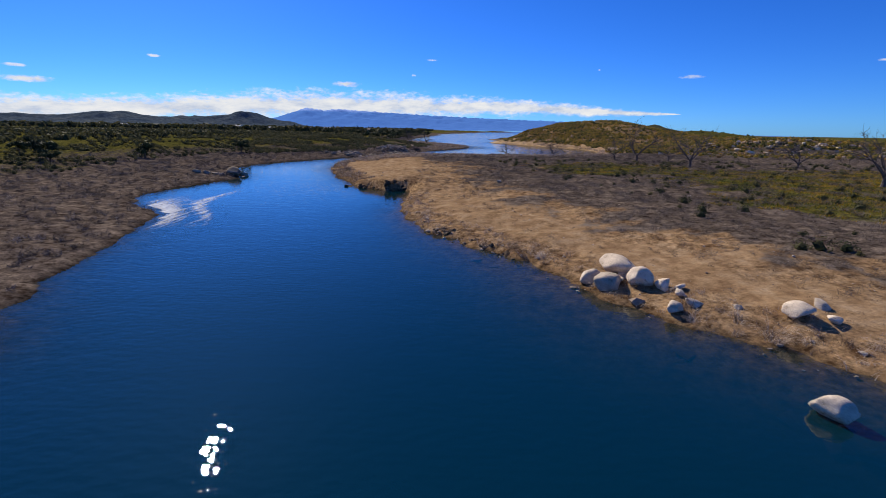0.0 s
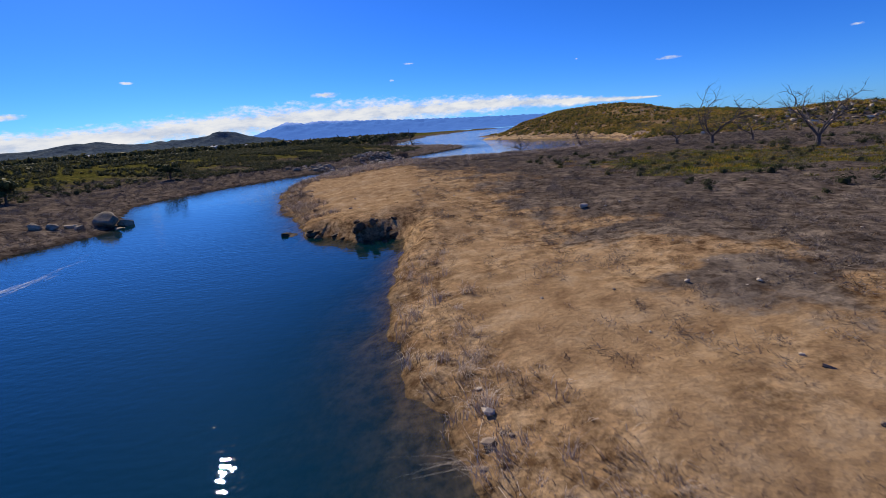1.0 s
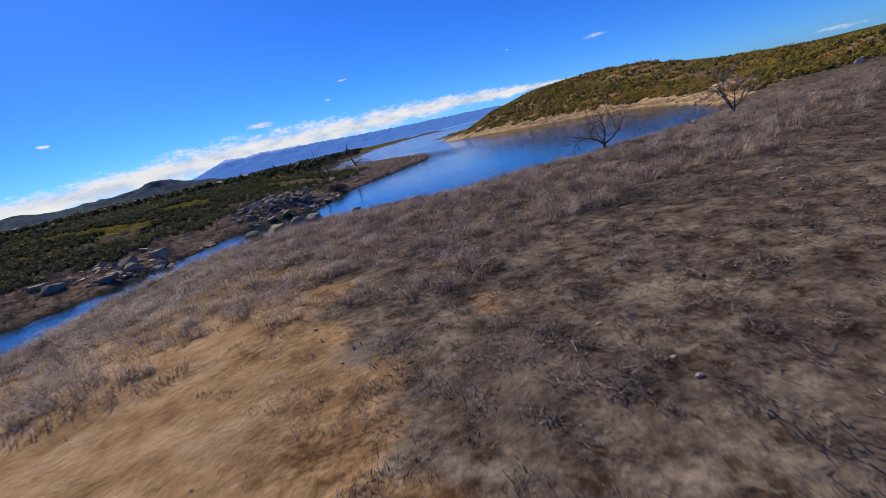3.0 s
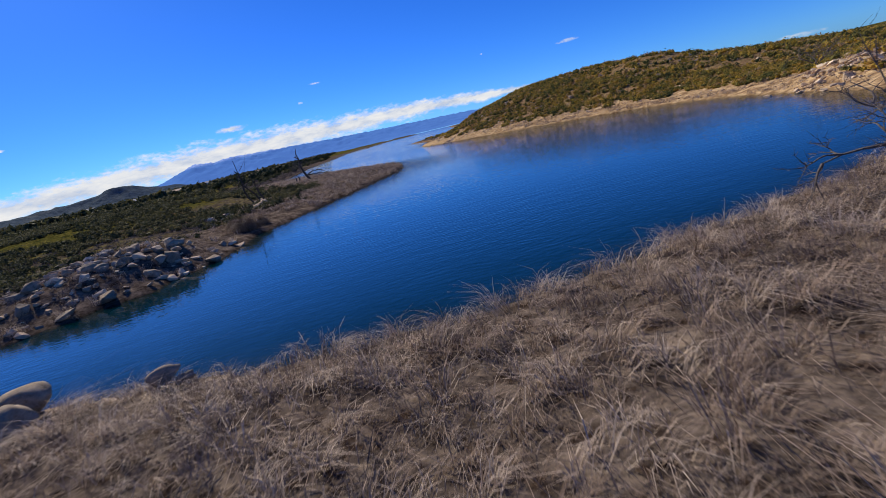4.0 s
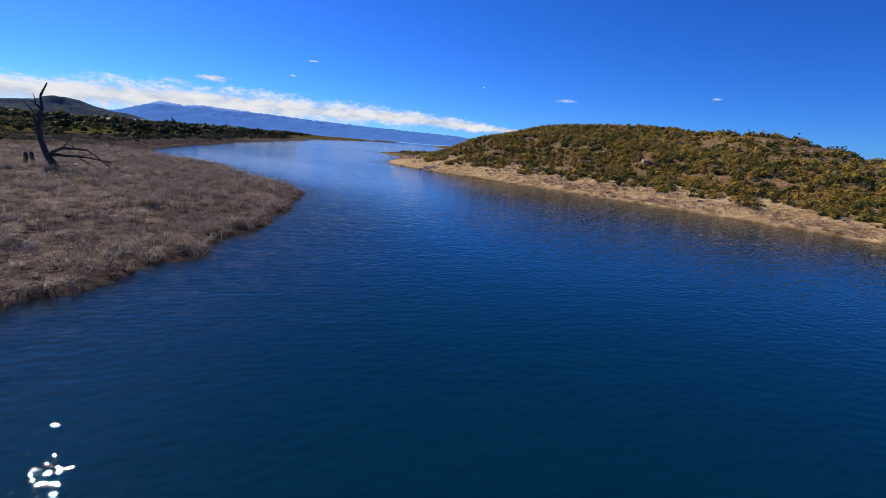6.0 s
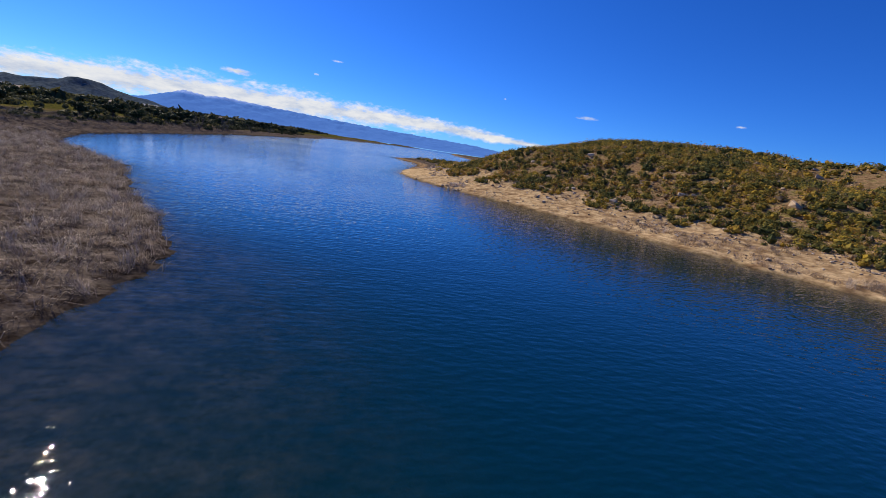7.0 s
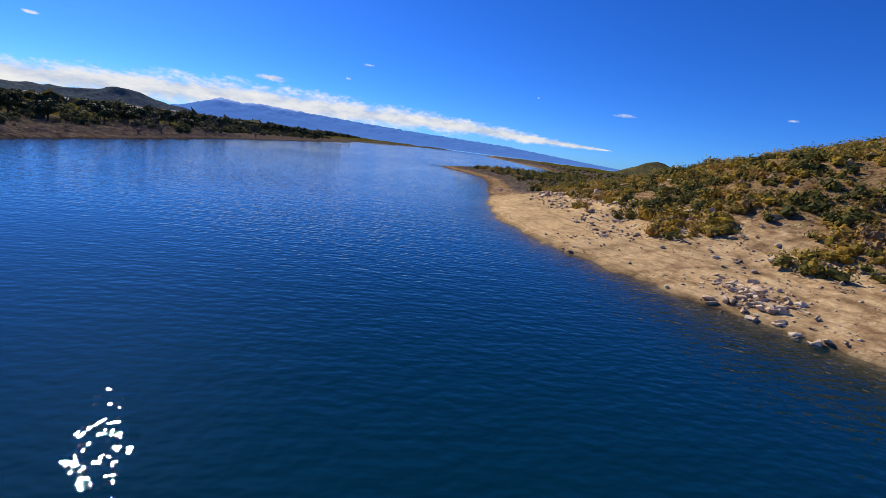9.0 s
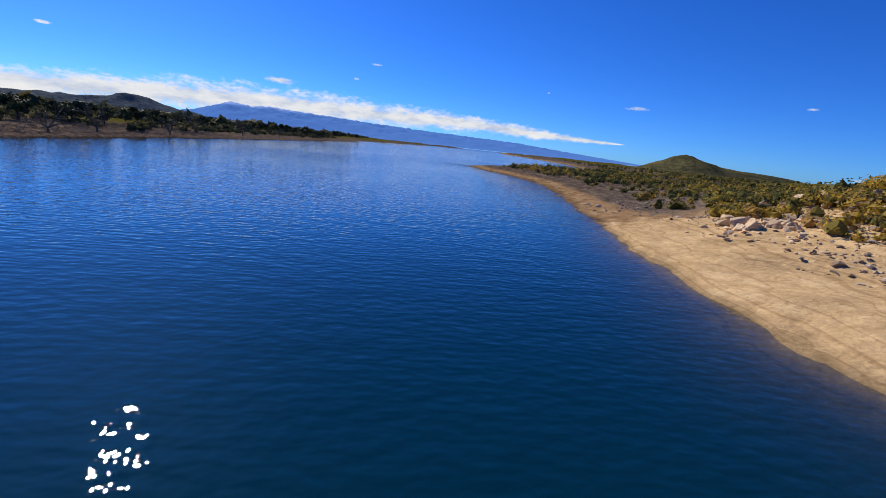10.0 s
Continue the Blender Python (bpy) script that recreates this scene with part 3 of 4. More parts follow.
def long_grass():
    """Matted pale grass on the far bank of the peninsula and on the spit."""
    sets = []
    for box, per, ok in (((-26, 46, 96, 136), 9.0, lambda x, y, sd, sg: (sg > 0) & (y - 0.3 * x > 103 + 3 * wave_noise(x, y, 7, 31))),
                         ((-24, 14, 172, 272), 6.0, lambda x, y, sd, sg: (sg < 0) & (sd < scrub_edge(y) + 2 * wave_noise(x, y, 6, 38))),
                         ((-26, -10, 140, 180), 1.2, lambda x, y, sd, sg: (sg < 0) & (sd < 10)),
                         ((36, 64, 160, 248), 4.5, lambda x, y, sd, sg: (sg > 0) & (sd > 0.5) & (sd < 5.5 + 2 * wave_noise(x, y, 9, 36)) & (wave_noise(x, y, 14, 37) > -0.4)),
                         ((-18, 2, 58, 122), 3.0, lambda x, y, sd, sg: (sg > 0) & (sd < 3.2)),
                         ((-6, 26, 8, 62), 5.5, lambda x, y, sd, sg: (sg > 0) & (sd < 3.0)),
                         ((-26, -8, 60, 124), 7.0, lambda x, y, sd, sg: (sg > 0) & (sd < 3.4))):
        x, y = scatter(*box, per)
        z, sd, sg = terrain(x, y)
        k = ok(x, y, sd, sg) & (sd > 0.15) & (bell(x, y, -8, 60, 7, 4) + bell(x, y, -3.5, 58, 1.6, 4) < 0.35)
        x, y, z, sd = x[k], y[k], z[k], sd[k]
        field = wave_noise(x, y, 3.2, 33)
        h = (0.52 + 0.34 * field + 0.14 * step(sd, 2.5, 0.5)) * (0.6 if box[1] in (2, 26) else 1.0)
        pick = rng.uniform(0, 1, len(x)) < 0.2
        comb = 4 * wave_noise(x, y, 3.5, 35)
        sets.append(blades(x, y, z, 7, h * 0.7, 0.008, 1.5, (0.30 if box[1] in (2, -8) else 0.52) + 0.34 * wave_noise(x, y, 1.6, 34) + 0.16 * field, 0.15, comb))
        x, y, z, h, comb = x[pick], y[pick], z[pick], h[pick], comb[pick]
        sets.append(blades(x, y, z, 24, h * rng.uniform(0.7, 1.25, len(x)), 0.006, 1.7, np.clip((0.36 if box[1] in (2, -8) else 0.66) + rng.normal(0, 0.28, len(x)), 0.05, 1), 0.10, comb))
    stuff("long_grass", *join(sets), MAT_STRAW, "matted pale dry grass along the water", "dry grass")


def stubble():
    x, y = scatter(-24, 26, 10, 116, 3.6)
    z, sd, sg = terrain(x, y)
    edge = np.interp(y, [-20, 22, 41, 60, 75, 90, 108, 130], [60, 20, 9.5, 2.0, 2.0, -1.0, -7, -30])
    k = (sg > 0) & (sd > 1.5) & (x < edge + 7) & (wave_noise(x, y, 6, 41) + 1.1 * wave_noise(x, y, 1.6, 42) > 0.15 + 1.3 * step(x - edge, -2, -7) * step(y, 45, 65))
    x, y, z = x[k], y[k], z[k]
    h = 0.10 + 0.08 * rng.uniform(0, 1, len(x)) ** 2
    a = blades(x, y, z, 10, h, 0.007, 1.0, 0.45 + 0.3 * wave_noise(x, y, 3, 43), 0.09)
    stuff("short_grass", *a, MAT_STUBBLE, "short tan dead grass on bare soil", "dry grass")


def twigs(px, py, pz, count, size, width, tint):
    """Tangled bushes of thin straight twigs, one sliver each: points, triangles and tint."""
    rep = np.repeat(np.arange(len(px)), count)
    m = len(rep)
    sz = size[rep]
    a, up = rng.uniform(0, 6.283, m), rng.uniform(-0.25, 1.1, m)
    base = np.stack([px[rep] + rng.normal(0, 0.36, m) * sz, py[rep] + rng.normal(0, 0.36, m) * sz, pz[rep] + sz * rng.uniform(0, 0.42, m) - 0.03], -1)
    d = np.stack([np.cos(a), np.sin(a), up], -1) * (sz * rng.uniform(0.22, 0.62, m))[:, None]
    w = width * rng.uniform(0.6, 1.5, m)
    side = np.stack([-np.sin(a) * w, np.cos(a) * w, w * rng.uniform(-1, 1, m)], -1)
    co = np.stack([base - side, base + side, base + d], 1).reshape(-1, 3)
    tris = np.arange(m)[:, None] * 3 + np.array([[0, 1, 2]])
    return co, tris, np.repeat(np.clip(tint[rep] + rng.normal(0, 0.16, m), 0, 1), 3)


def dead_brush():
    """Low grey-brown dead bushes: fuzzy tangles of thin twigs."""
    sets = []
    for box, per, ok, size, count in (((-4, 40, 8, 128), 2.4, lambda x, y, sd, sg, e: (sg > 0) & (x > e + rng.uniform(-9, 5, len(x))), 0.62, 50),
                                      ((40, 66, 8, 130), 0.9, lambda x, y, sd, sg, e: (sg > 0) & (x > e + rng.uniform(-9, 5, len(x))), 0.75, 48),
                                      ((66, 150, 20, 150), 0.25, lambda x, y, sd, sg, e: sg > 0, 0.95, 40),
                                      ((-75, -16, 5, 180), 0.9, lambda x, y, sd, sg, e: (sg < 0) & (sd < 30) & (sd > 0.3), 0.75, 46),
                                      ((-40, 10, 180, 265), 0.3, lambda x, y, sd, sg, e: (sg < 0) & (sd < 30) & (sd > 1), 0.5, 46),
                                      ((-60, -18, 265, 420), 0.6, lambda x, y, sd, sg, e: (sg < 0) & (sd < 24) & (sd > 1), 1.0, 40),
                                      ((30, 90, 316, 410), 0.35, lambda x, y, sd, sg, e: (sg > 0) & (sd > 3), 0.5, 40)):
        x, y = scatter(*box, per)
        z, sd, sg = terrain(x, y)
        e = np.interp(y, [-20, 22, 41, 60, 75, 90, 108, 130], [60, 20, 9.5, 2.0, 2.0, -1.0, -7, -30])
        patchy = wave_noise(x, y, 8, 51) + 0.7 * wave_noise(x, y, 3.0, 53)
        k = ok(x, y, sd, sg, e) & (sd > 0) & (patchy > -0.5 - 0.5 * step(y, 76, 96) + 0.35 * rng.uniform(-1, 1, len(x)))
        x, y, z, patchy = x[k], y[k], z[k], patchy[k]
        s = size * rng.uniform(0.45, 1.1, len(x)) * np.clip(0.85 + 0.35 * patchy, 0.5, 1.5)
        sets.append(twigs(x, y, z, count, s, 0.006 + 0.008 * (size > 0.7), 0.45 + 0.22 * wave_noise(x, y, 5, 52)))
    stuff("dead_brush", *join(sets), MAT_TWIG, "low grey-brown dead brush on the flats", "brush")


ICO = bmesh.new()
bmesh.ops.create_icosphere(ICO, subdivisions=1, radius=1.0)
ICO_V = np.array([v.co[:] for v in ICO.verts])
ICO_F = np.array([[v.index for v in f.verts] for f in ICO.faces])
ICO.free()


def shrubs(x, y, z, size, tint, leaves, leaf):
    """Rounded bushes: a dark lumpy heart set with small leaves."""
    n = len(x)
    lump = 1 + 0.35 * rng.normal(0, 1, (n, len(ICO_V)))
    core = ICO_V[None] * np.clip(lump, 0.5, 1.6)[..., None] * size[:, None, None] * np.array([0.5, 0.5, 0.42])
    core = core + np.stack([x, y, z + size * 0.32], -1)[:, None]
    f = ICO_F[None] + (np.arange(n) * len(ICO_V))[:, None, None]
    sets = [(core.reshape(-1, 3), f.reshape(-1, 3), np.repeat(np.clip(tint * 0.95, 0, 1), len(ICO_V)))]
    rep = np.repeat(np.arange(n), leaves)
    m = len(rep)
    d = rng.normal(0, 1, (m, 3))
    d[:, 2] = np.abs(d[:, 2]) * 0.9 - 0.15
    d /= np.linalg.norm(d, axis=1)[:, None]
    r = size[rep] * rng.uniform(0.75, 1.25, m) * (1 + 0.25 * np.sin(5 * np.arctan2(d[:, 1], d[:, 0]) + 7 * tint[rep] * 10))
    c = np.stack([x, y, z + size * 0.3], -1)[rep] + d * r[:, None] * np.array([0.85, 0.85, 0.78])
    u = rng.normal(0, 1, (m, 3))
    v = np.cross(d, u)
    v /= np.linalg.norm(v, axis=1)[:, None] + 1e-9
    u = np.cross(v, d) + 0.5 * d * rng.uniform(-1, 1, m)[:, None]
    s = (leaf * rng.uniform(0.6, 1.5, m) * np.sqrt(size[rep]))[:, None]
    co = np.stack([c - v * s, c + v * s * 0.6 - u * s * 0.8, c + u * s * 1.2], 1).reshape(-1, 3)
    tr = np.arange(m)[:, None] * 3 + np.array([[0, 1, 2]])
    sets.append((co, tr, np.repeat(np.clip(tint[rep] + rng.normal(0, 0.08, m), 0, 1), 3)))
    return join(sets)


def hill_scrub():
    sets = []
    for box, per, leaves, leaf in (((34, 80, 150, 330), 2.6, 30, 0.11), ((80, 190, 150, 360), 0.55, 16, 0.22), ((70, 200, 120, 190), 0.16, 30, 0.2), ((42, 130, 312, 420), 0.4, 24, 0.16), ((90, 420, 330, 700), 0.012, 30, 0.5)):
        x, y = scatter(*box, per)
        z, sd, sg = terrain(x, y)
        k = (sg > 0) & (sd > np.interp(y, [205, 225, 290, 300, 312], [6.0, 8.0, 8.4, 9.0, 7.5]) + 1.8 * wave_noise(x, y, 9, 61)) & (wave_noise(x, y, 11, 62) + 0.5 * wave_noise(x, y, 4, 64) > -0.75) & (y > 125 - 0.2 * x)
        if box[3] == 330:
            k &= (y < 318)
        x, y, z = x[k], y[k], z[k]
        s = rng.uniform(0.1, 0.82, len(x)) ** 1.7 * (1.0 if leaf < 0.15 else 1.15) + 0.2
        t = np.clip((0.49 if y.min() < 300 else 0.30) + 0.20 * wave_noise(x, y, 16, 63) + rng.normal(0, 0.25, len(x)), 0, 1)
        sets.append(shrubs(x, y, z, s, t, leaves, leaf))
    stuff("hillside_scrub", *join(sets), MAT_LEAF, "green and ochre chaparral scrub on a dry hillside", "scrub")


def left_scrub():
    sets = []
    for box, per, leaves, leaf, cut in (((-90, -5, 20, 300), 0.32, 44, 0.125, 12), ((-62, -6, 118, 228), 0.7, 44, 0.105, 12), ((-330, -90, 20, 500), 0.045, 28, 0.4, 22), ((-90, -20, 300, 640), 0.03, 34, 0.4, 18),
                                        ((-1300, -40, 500, 1700), 0.0022, 24, 1.3, 40)):
        x, y = scatter(*box, per)
        z, sd, sg = terrain(x, y)
        k = (sg < 0) & (sd > np.maximum(scrub_edge(y), cut - 12) - 2 + 3 * wave_noise(x, y, 14, 71)) & (wave_noise(x, y, 30, 72) > -0.5)
        x, y, z = x[k], y[k], z[k]
        big = 0.62 if leaf < 0.3 else (1.3 if leaf < 0.6 else 4.0)
        s = big * rng.uniform(0.35, 1.2, len(x))
        t = np.clip((0.20 if per < 0.7 else 0.12) + 0.16 * wave_noise(x, y, 30, 73) + rng.normal(0, 0.12, len(x)), 0, 0.8 if leaf < 0.3 else 0.34)
        sets.append(shrubs(x, y, z, s, t, leaves, leaf))
    stuff("shore_scrub", *join(sets), MAT_SHORE_LEAF, "dark green scrub over the low shore", "scrub")


def meadow():
    """Yellow-green low growth on the flat behind the peninsula."""
    x, y = scatter(12, 100, 28, 100, 3.0)
    z, sd, sg = terrain(x, y)
    p = np.maximum.reduce([bell(x, y, 42, 40, 12, 7), bell(x, y, 52, 58, 16, 15), bell(x, y, 75, 60, 20, 16), 0.9 * bell(x, y, 30, 78, 11, 10), 0.7 * bell(x, y, 20, 69, 4, 4)])
    k = (sg > 0) & (p + 0.2 * wave_noise(x, y, 6, 81) > 0.45)
    x, y, z = x[k], y[k], z[k]
    t = np.clip(0.50 + 0.006 * (x - 30) + 0.34 * wave_noise(x, y, 8, 82) + rng.normal(0, 0.14, len(x)), 0.05, 0.85)
    low = blades(x, y, z, 9, 0.16 + 0.12 * rng.uniform(0, 1, len(x)), 0.03, 0.8, t, 0.3)
    x, y = scatter(4, 110, 22, 120, 0.16)
    z, sd, sg = terrain(x, y)
    k = (sg > 0) & (x > 24 - 0.15 * y) & (wave_noise(x, y, 14, 83) > -0.1) & (y < 98)
    x, y, z = x[k], y[k], z[k]
    dark = shrubs(x, y, z, rng.uniform(0.2, 0.65, len(x)), np.clip(rng.normal(0.22, 0.2, len(x)), 0, 1), 90, 0.075)
    stuff("meadow_shrubs", *dark, MAT_SHORE_LEAF, "dark low shrubs scattered over the flat", "shrubs")
    stuff("meadow_growth", *low, MAT_MEADOW, "yellow-green low spring growth on the flat", "meadow")


long_grass()
stubble()
dead_brush()
hill_scrub()
left_scrub()
meadow()


# ---- rocks ----
def rock_mesh(seed, cuts=9, detail=2, squash=(1, 1, 0.7)):
    """A worn stone about one metre across, with a few broad faces and a pitted skin."""
    r = random.Random(seed)
    bm = bmesh.new()
    bmesh.ops.create_icosphere(bm, subdivisions=detail, radius=0.5)
    for k in range(cuts):
        d = Vector((r.gauss(0, 1), r.gauss(0, 1), r.gauss(0, 0.8))).normalized()
        lim = r.uniform(0.25, 0.38)
        for v in bm.verts:
            over = v.co.dot(d) - lim
            if over > 0:
                v.co -= d * over * 0.95
    off = Vector((seed * 1.7, seed * 0.3, 0))
    for v in bm.verts:
        v.co *= 1 + 0.10 * noise.noise(v.co * 2.2 + off) + 0.05 * noise.noise(v.co * 7 + off)
        v.co.x, v.co.y, v.co.z = v.co.x * squash[0], v.co.y * squash[1], v.co.z * squash[2]
    for f in bm.faces:
        f.smooth = True
    for e in bm.edges:
        e.smooth = e.calc_face_angle(0) < 0.3
    me = bpy.data.meshes.new("rock")
    bm.to_mesh(me)
    bm.free()
    return me


def broken_mesh(seed):
    """An angular block of broken stone about one metre across, its edges worn."""
    r = random.Random(seed)
    bm = bmesh.new()
    size = (r.uniform(0.5, 0.72), r.uniform(0.38, 0.55), r.uniform(0.26, 0.42))
    for k in range(15):
        d = Vector((r.gauss(0, 1), r.gauss(0, 1), r.gauss(0, 1))).normalized()
        d = d / max(abs(d.x), abs(d.y), abs(d.z)) ** 0.75
        bm.verts.new([d[a] * size[a] * r.uniform(0.8, 1.05) for a in range(3)])
    hull = bmesh.ops.convex_hull(bm, input=bm.verts)
    spare = {v for v in hull["geom_interior"] + hull["geom_unused"] if isinstance(v, bmesh.types.BMVert)}
    bmesh.ops.delete(bm, geom=list(spare), context="VERTS")
    bmesh.ops.dissolve_limit(bm, angle_limit=0.22, verts=bm.verts, edges=bm.edges)
    bmesh.ops.bevel(bm, geom=bm.edges[:], offset=0.022, segments=1, affect="EDGES")
    me = bpy.data.meshes.new("rock")
    bm.to_mesh(me)
    bm.free()
    return me


def rock_kinds(material, count, seed, detail=2):
    out = []
    for k in range(count):
        r = random.Random(seed + k)
        if detail == 1:
            me = broken_mesh(seed + k)
            me.materials.append(material)
            out.append(me)
            continue
        me = rock_mesh(seed + k, r.randint(8, 13), detail, (r.uniform(0.95, 1.35), r.uniform(0.8, 1.1), r.uniform(0.6, 0.9)))
        me.materials.append(material)
        out.append(me)
    return out


GRANITE, GREY = rock_kinds(MAT_GRANITE, 8, 100, 3), rock_kinds(MAT_GREYROCK, 8, 200, 1)
WORN = rock_kinds(MAT_GREYROCK, 8, 700, 3)
TAN, CLOD = rock_kinds(MAT_TANROCK, 8, 400, 1), rock_kinds(MAT_BANK, 8, 500, 1)


def rock(name, kinds, k, x, y, size, label, category="rock", group="", sink=0.3, z=None, tilt=20, turn=None, scale=(1, 1, 1)):
    r = random.Random(int(x * 131 + y * 37 + size * 1000))
    ob = new(name, kinds[k % len(kinds)])
    if z is None:
        z = float(terrain(np.array([x]), np.array([y]))[0][0])
    ob.matrix_world = pose(x, y, z + size * (0.35 - sink), r.uniform(-tilt, tilt), r.uniform(-tilt, tilt), r.uniform(0, 360) if turn is None else turn) @ Matrix.Diagonal((size * scale[0], size * scale[1], size * scale[2], 1))
    return tagged(ob, label, category, group)


for k, (x, y, s, sc) in enumerate(((7.3, 20.9, 1.25, (1, 1, 1)), (7.9, 19.7, 1.45, (1.1, 0.9, 0.95)), (9.3, 19.6, 1.35, (1, 1, 1.05)), (10.1, 18.9, 0.95, (1, 1, 1)), (8.6, 21.3, 1.9, (1.2, 0.6, 0.9)),
                                   (8.9, 20.6, 0.8, (1.3, 0.8, 0.5)), (9.3, 21.0, 1.1, (1.2, 0.9, 0.8)), (8.5, 20.1, 0.55, (1.4, 0.7, 0.6)), (10.8, 18.6, 0.5, (1.4, 0.6, 0.6)), (10.5, 17.9, 0.55, (1, 1, 0.6)),
                                   (9.6, 16.6, 0.75, (1, 1, 1)), (10.6, 16.9, 0.8, (1.5, 0.8, 0.5)), (13.9, 15.3, 1.1, (1, 1, 0.9)), (15.3, 15.8, 0.6, (1.3, 1, 0.7)), (14.9, 14.6, 0.6, (1, 1, 0.8)), (12.3, 16.4, 0.35, (1, 1, 1)))):
    rock("boulder", GRANITE, k, x + 0.6, y + 2.0, s * 0.98, "pale tan granite boulder at the water's edge", "boulder", "boulders on the near bank", 0.15, scale=(sc[0], sc[1] * 1.1, sc[2] * 1.1))
rock("boulder", GRANITE, 2, 11.3, 11.4, 1.1, "white boulder standing alone in shallow water", "boulder", sink=0.1, z=0.0, scale=(1.0, 0.85, 1.0))
for k in range(16):
    r = random.Random(900 + k)
    y = r.uniform(11, 36)
    x = float(np.interp(y, [11, 17, 20.5, 26.5, 30.5, 34.5], [16, 11, 8, 5.5, 2, -1])) - r.uniform(0.7, 4.2)
    rock("sunken_rock", CLOD, k, x, y, r.uniform(0.35, 1.3), "dark rock under shallow water", "rock", "sunken rocks off the near bank", 0.5, scale=(1.2, 1, 0.5))
rock("pale_boulder", GRANITE, 3, 6.8, 56.3, 0.7, "pale low boulder lying among dead brush", "boulder", sink=0.15, scale=(1.2, 0.8, 0.75))
for k, (x, y, s) in enumerate(((-33.4, 72.6, 2.5), (-35.8, 71.2, 1.2), (-36.6, 70.2, 1.0), (-34.6, 70.4, 1.0), (-37.6, 69.6, 0.9), (-31.7, 71.5, 1.0), (-38.6, 70.5, 0.8), (-32.3, 73.6, 1.3))):
    rock("bank_boulder", WORN if k == 0 else GREY, k, x, y, s, "grey weathered boulder on the brushy bank", "boulder", "boulders on the brushy bank", 0.2)


def rock_field(count, seed, place, low, high, kinds, label, group, sink=0.25, name="rock"):
    r = random.Random(seed)
    for k in range(count):
        x, y = place(r, k)
        s = low + (high - low) * r.random() ** 2.2
        sc = (r.uniform(0.8, 1.25), r.uniform(0.7, 1.1), r.uniform(0.7, 1.2))
        rock(name, kinds, r.randint(0, 7), x, y, s, label, "rock", group, sink, scale=sc)


rock_field(42, 1, lambda r, k: (-32 + 24 * (u := r.random()) + r.gauss(0, 2.0), 126 + 4 * u + abs(r.gauss(0, 5))), 0.4, 2.0, GREY, "grey angular rock in a jumble on the bank", "rocks along the channel")
rock_field(92, 2, lambda r, k: (-17.0 + r.gauss(0, 3.6), 151.5 + r.gauss(0, 3.2)), 0.35, 1.25, GREY, "grey angular rock in a jumble on the bank", "rocks along the channel")
rock_field(44, 3, lambda r, k: (-15.5 + 2.5 * (u := r.random()) + r.gauss(0, 1.0), 174 + 18 * u + r.gauss(0, 2.0)), 0.35, 1.2, TAN, "pale flat rock on the grassy bank", "rocks on the spit")
rock_field(10, 4, lambda r, k: (-7 + r.gauss(0, 3), 219 + r.gauss(0, 3)), 0.3, 0.9, GREY, "pale flat rock on the grassy bank", "rocks on the spit")
for k, (x, y, s) in enumerate(((-9.9, 130.7, 1.6), (-11.4, 131.0, 2.0), (-9.2, 129.1, 1.3), (-10.6, 129.4, 1.7), (-13.0, 130.4, 1.8), (-5.7, 129.9, 1.0), (-5.1, 129.8, 0.6), (-14.6, 128.6, 1.4))):
    rock("grass_boulder", WORN, k, x, y, s, "smooth pale boulder half buried in dry grass", "boulder", "boulders in the grass", 0.0, scale=(1.15, 1.0, 0.95))
rock_field(28, 6, lambda r, k: (57.5 + r.gauss(0, 2.6), 160 + r.gauss(0, 4.0)), 0.4, 1.3, TAN, "pale broken rock in an outcrop", "rocks of the outcrop")
rock_field(30, 7, lambda r, k: (35.0 + r.gauss(0, 0.9), 272.9 + r.gauss(0, 1.2)), 0.2, 0.65, TAN, "pale slab of rock on the stony beach", "rocks in the beach pile", name="beach_stone")
rock_field(50, 8, lambda r, k: (38.7 + r.gauss(0, 1.1), 305.8 + r.gauss(0, 1.1)), 0.35, 1.2, TAN, "tan angular rock at the top of the beach", "rocks above the beach")
rock_field(10, 16, lambda r, k: (41.5 + r.gauss(0, 2.4), 303.5 + r.gauss(0, 1.6)), 0.3, 1.0, TAN, "tan angular rock at the top of the beach", "rocks above the beach")
rock_field(28, 9, lambda r, k: (46.3 + r.gauss(0, 1.6), 310 + r.gauss(0, 1.3)), 0.5, 1.5, TAN, "tan angular rock in a heap among scrub", "rocks above the beach")
rock_field(44, 14, lambda r, k: (5.0 - 5.2 * (u := r.random()) + r.gauss(0, 0.25), 26.6 + 8 * u + r.gauss(0, 0.25)), 0.25, 0.62, CLOD, "dark cracked ledge of clay at the waterline", "ledges of the near bank", 0.5, "clay_ledge")

rock_field(26, 12, lambda r, k: ((-4.2 - 9.5 * (u := r.random()), 59.3 + 3.6 * max(u - 0.35, 0) / 0.65 + r.gauss(0, 0.25))), 0.4, 1.1, CLOD, "dark clod of clay fallen from the cut bank", "clods below the cut bank", 0.2, "clay_clod")
rock_field(16, 15, lambda r, k: (4 + 12 * r.random(), 26 + 20 * r.random()), 0.10, 0.24, GRANITE, "small pale stone lying on the dry flat", "stones on the flat", 0.2, "stone")


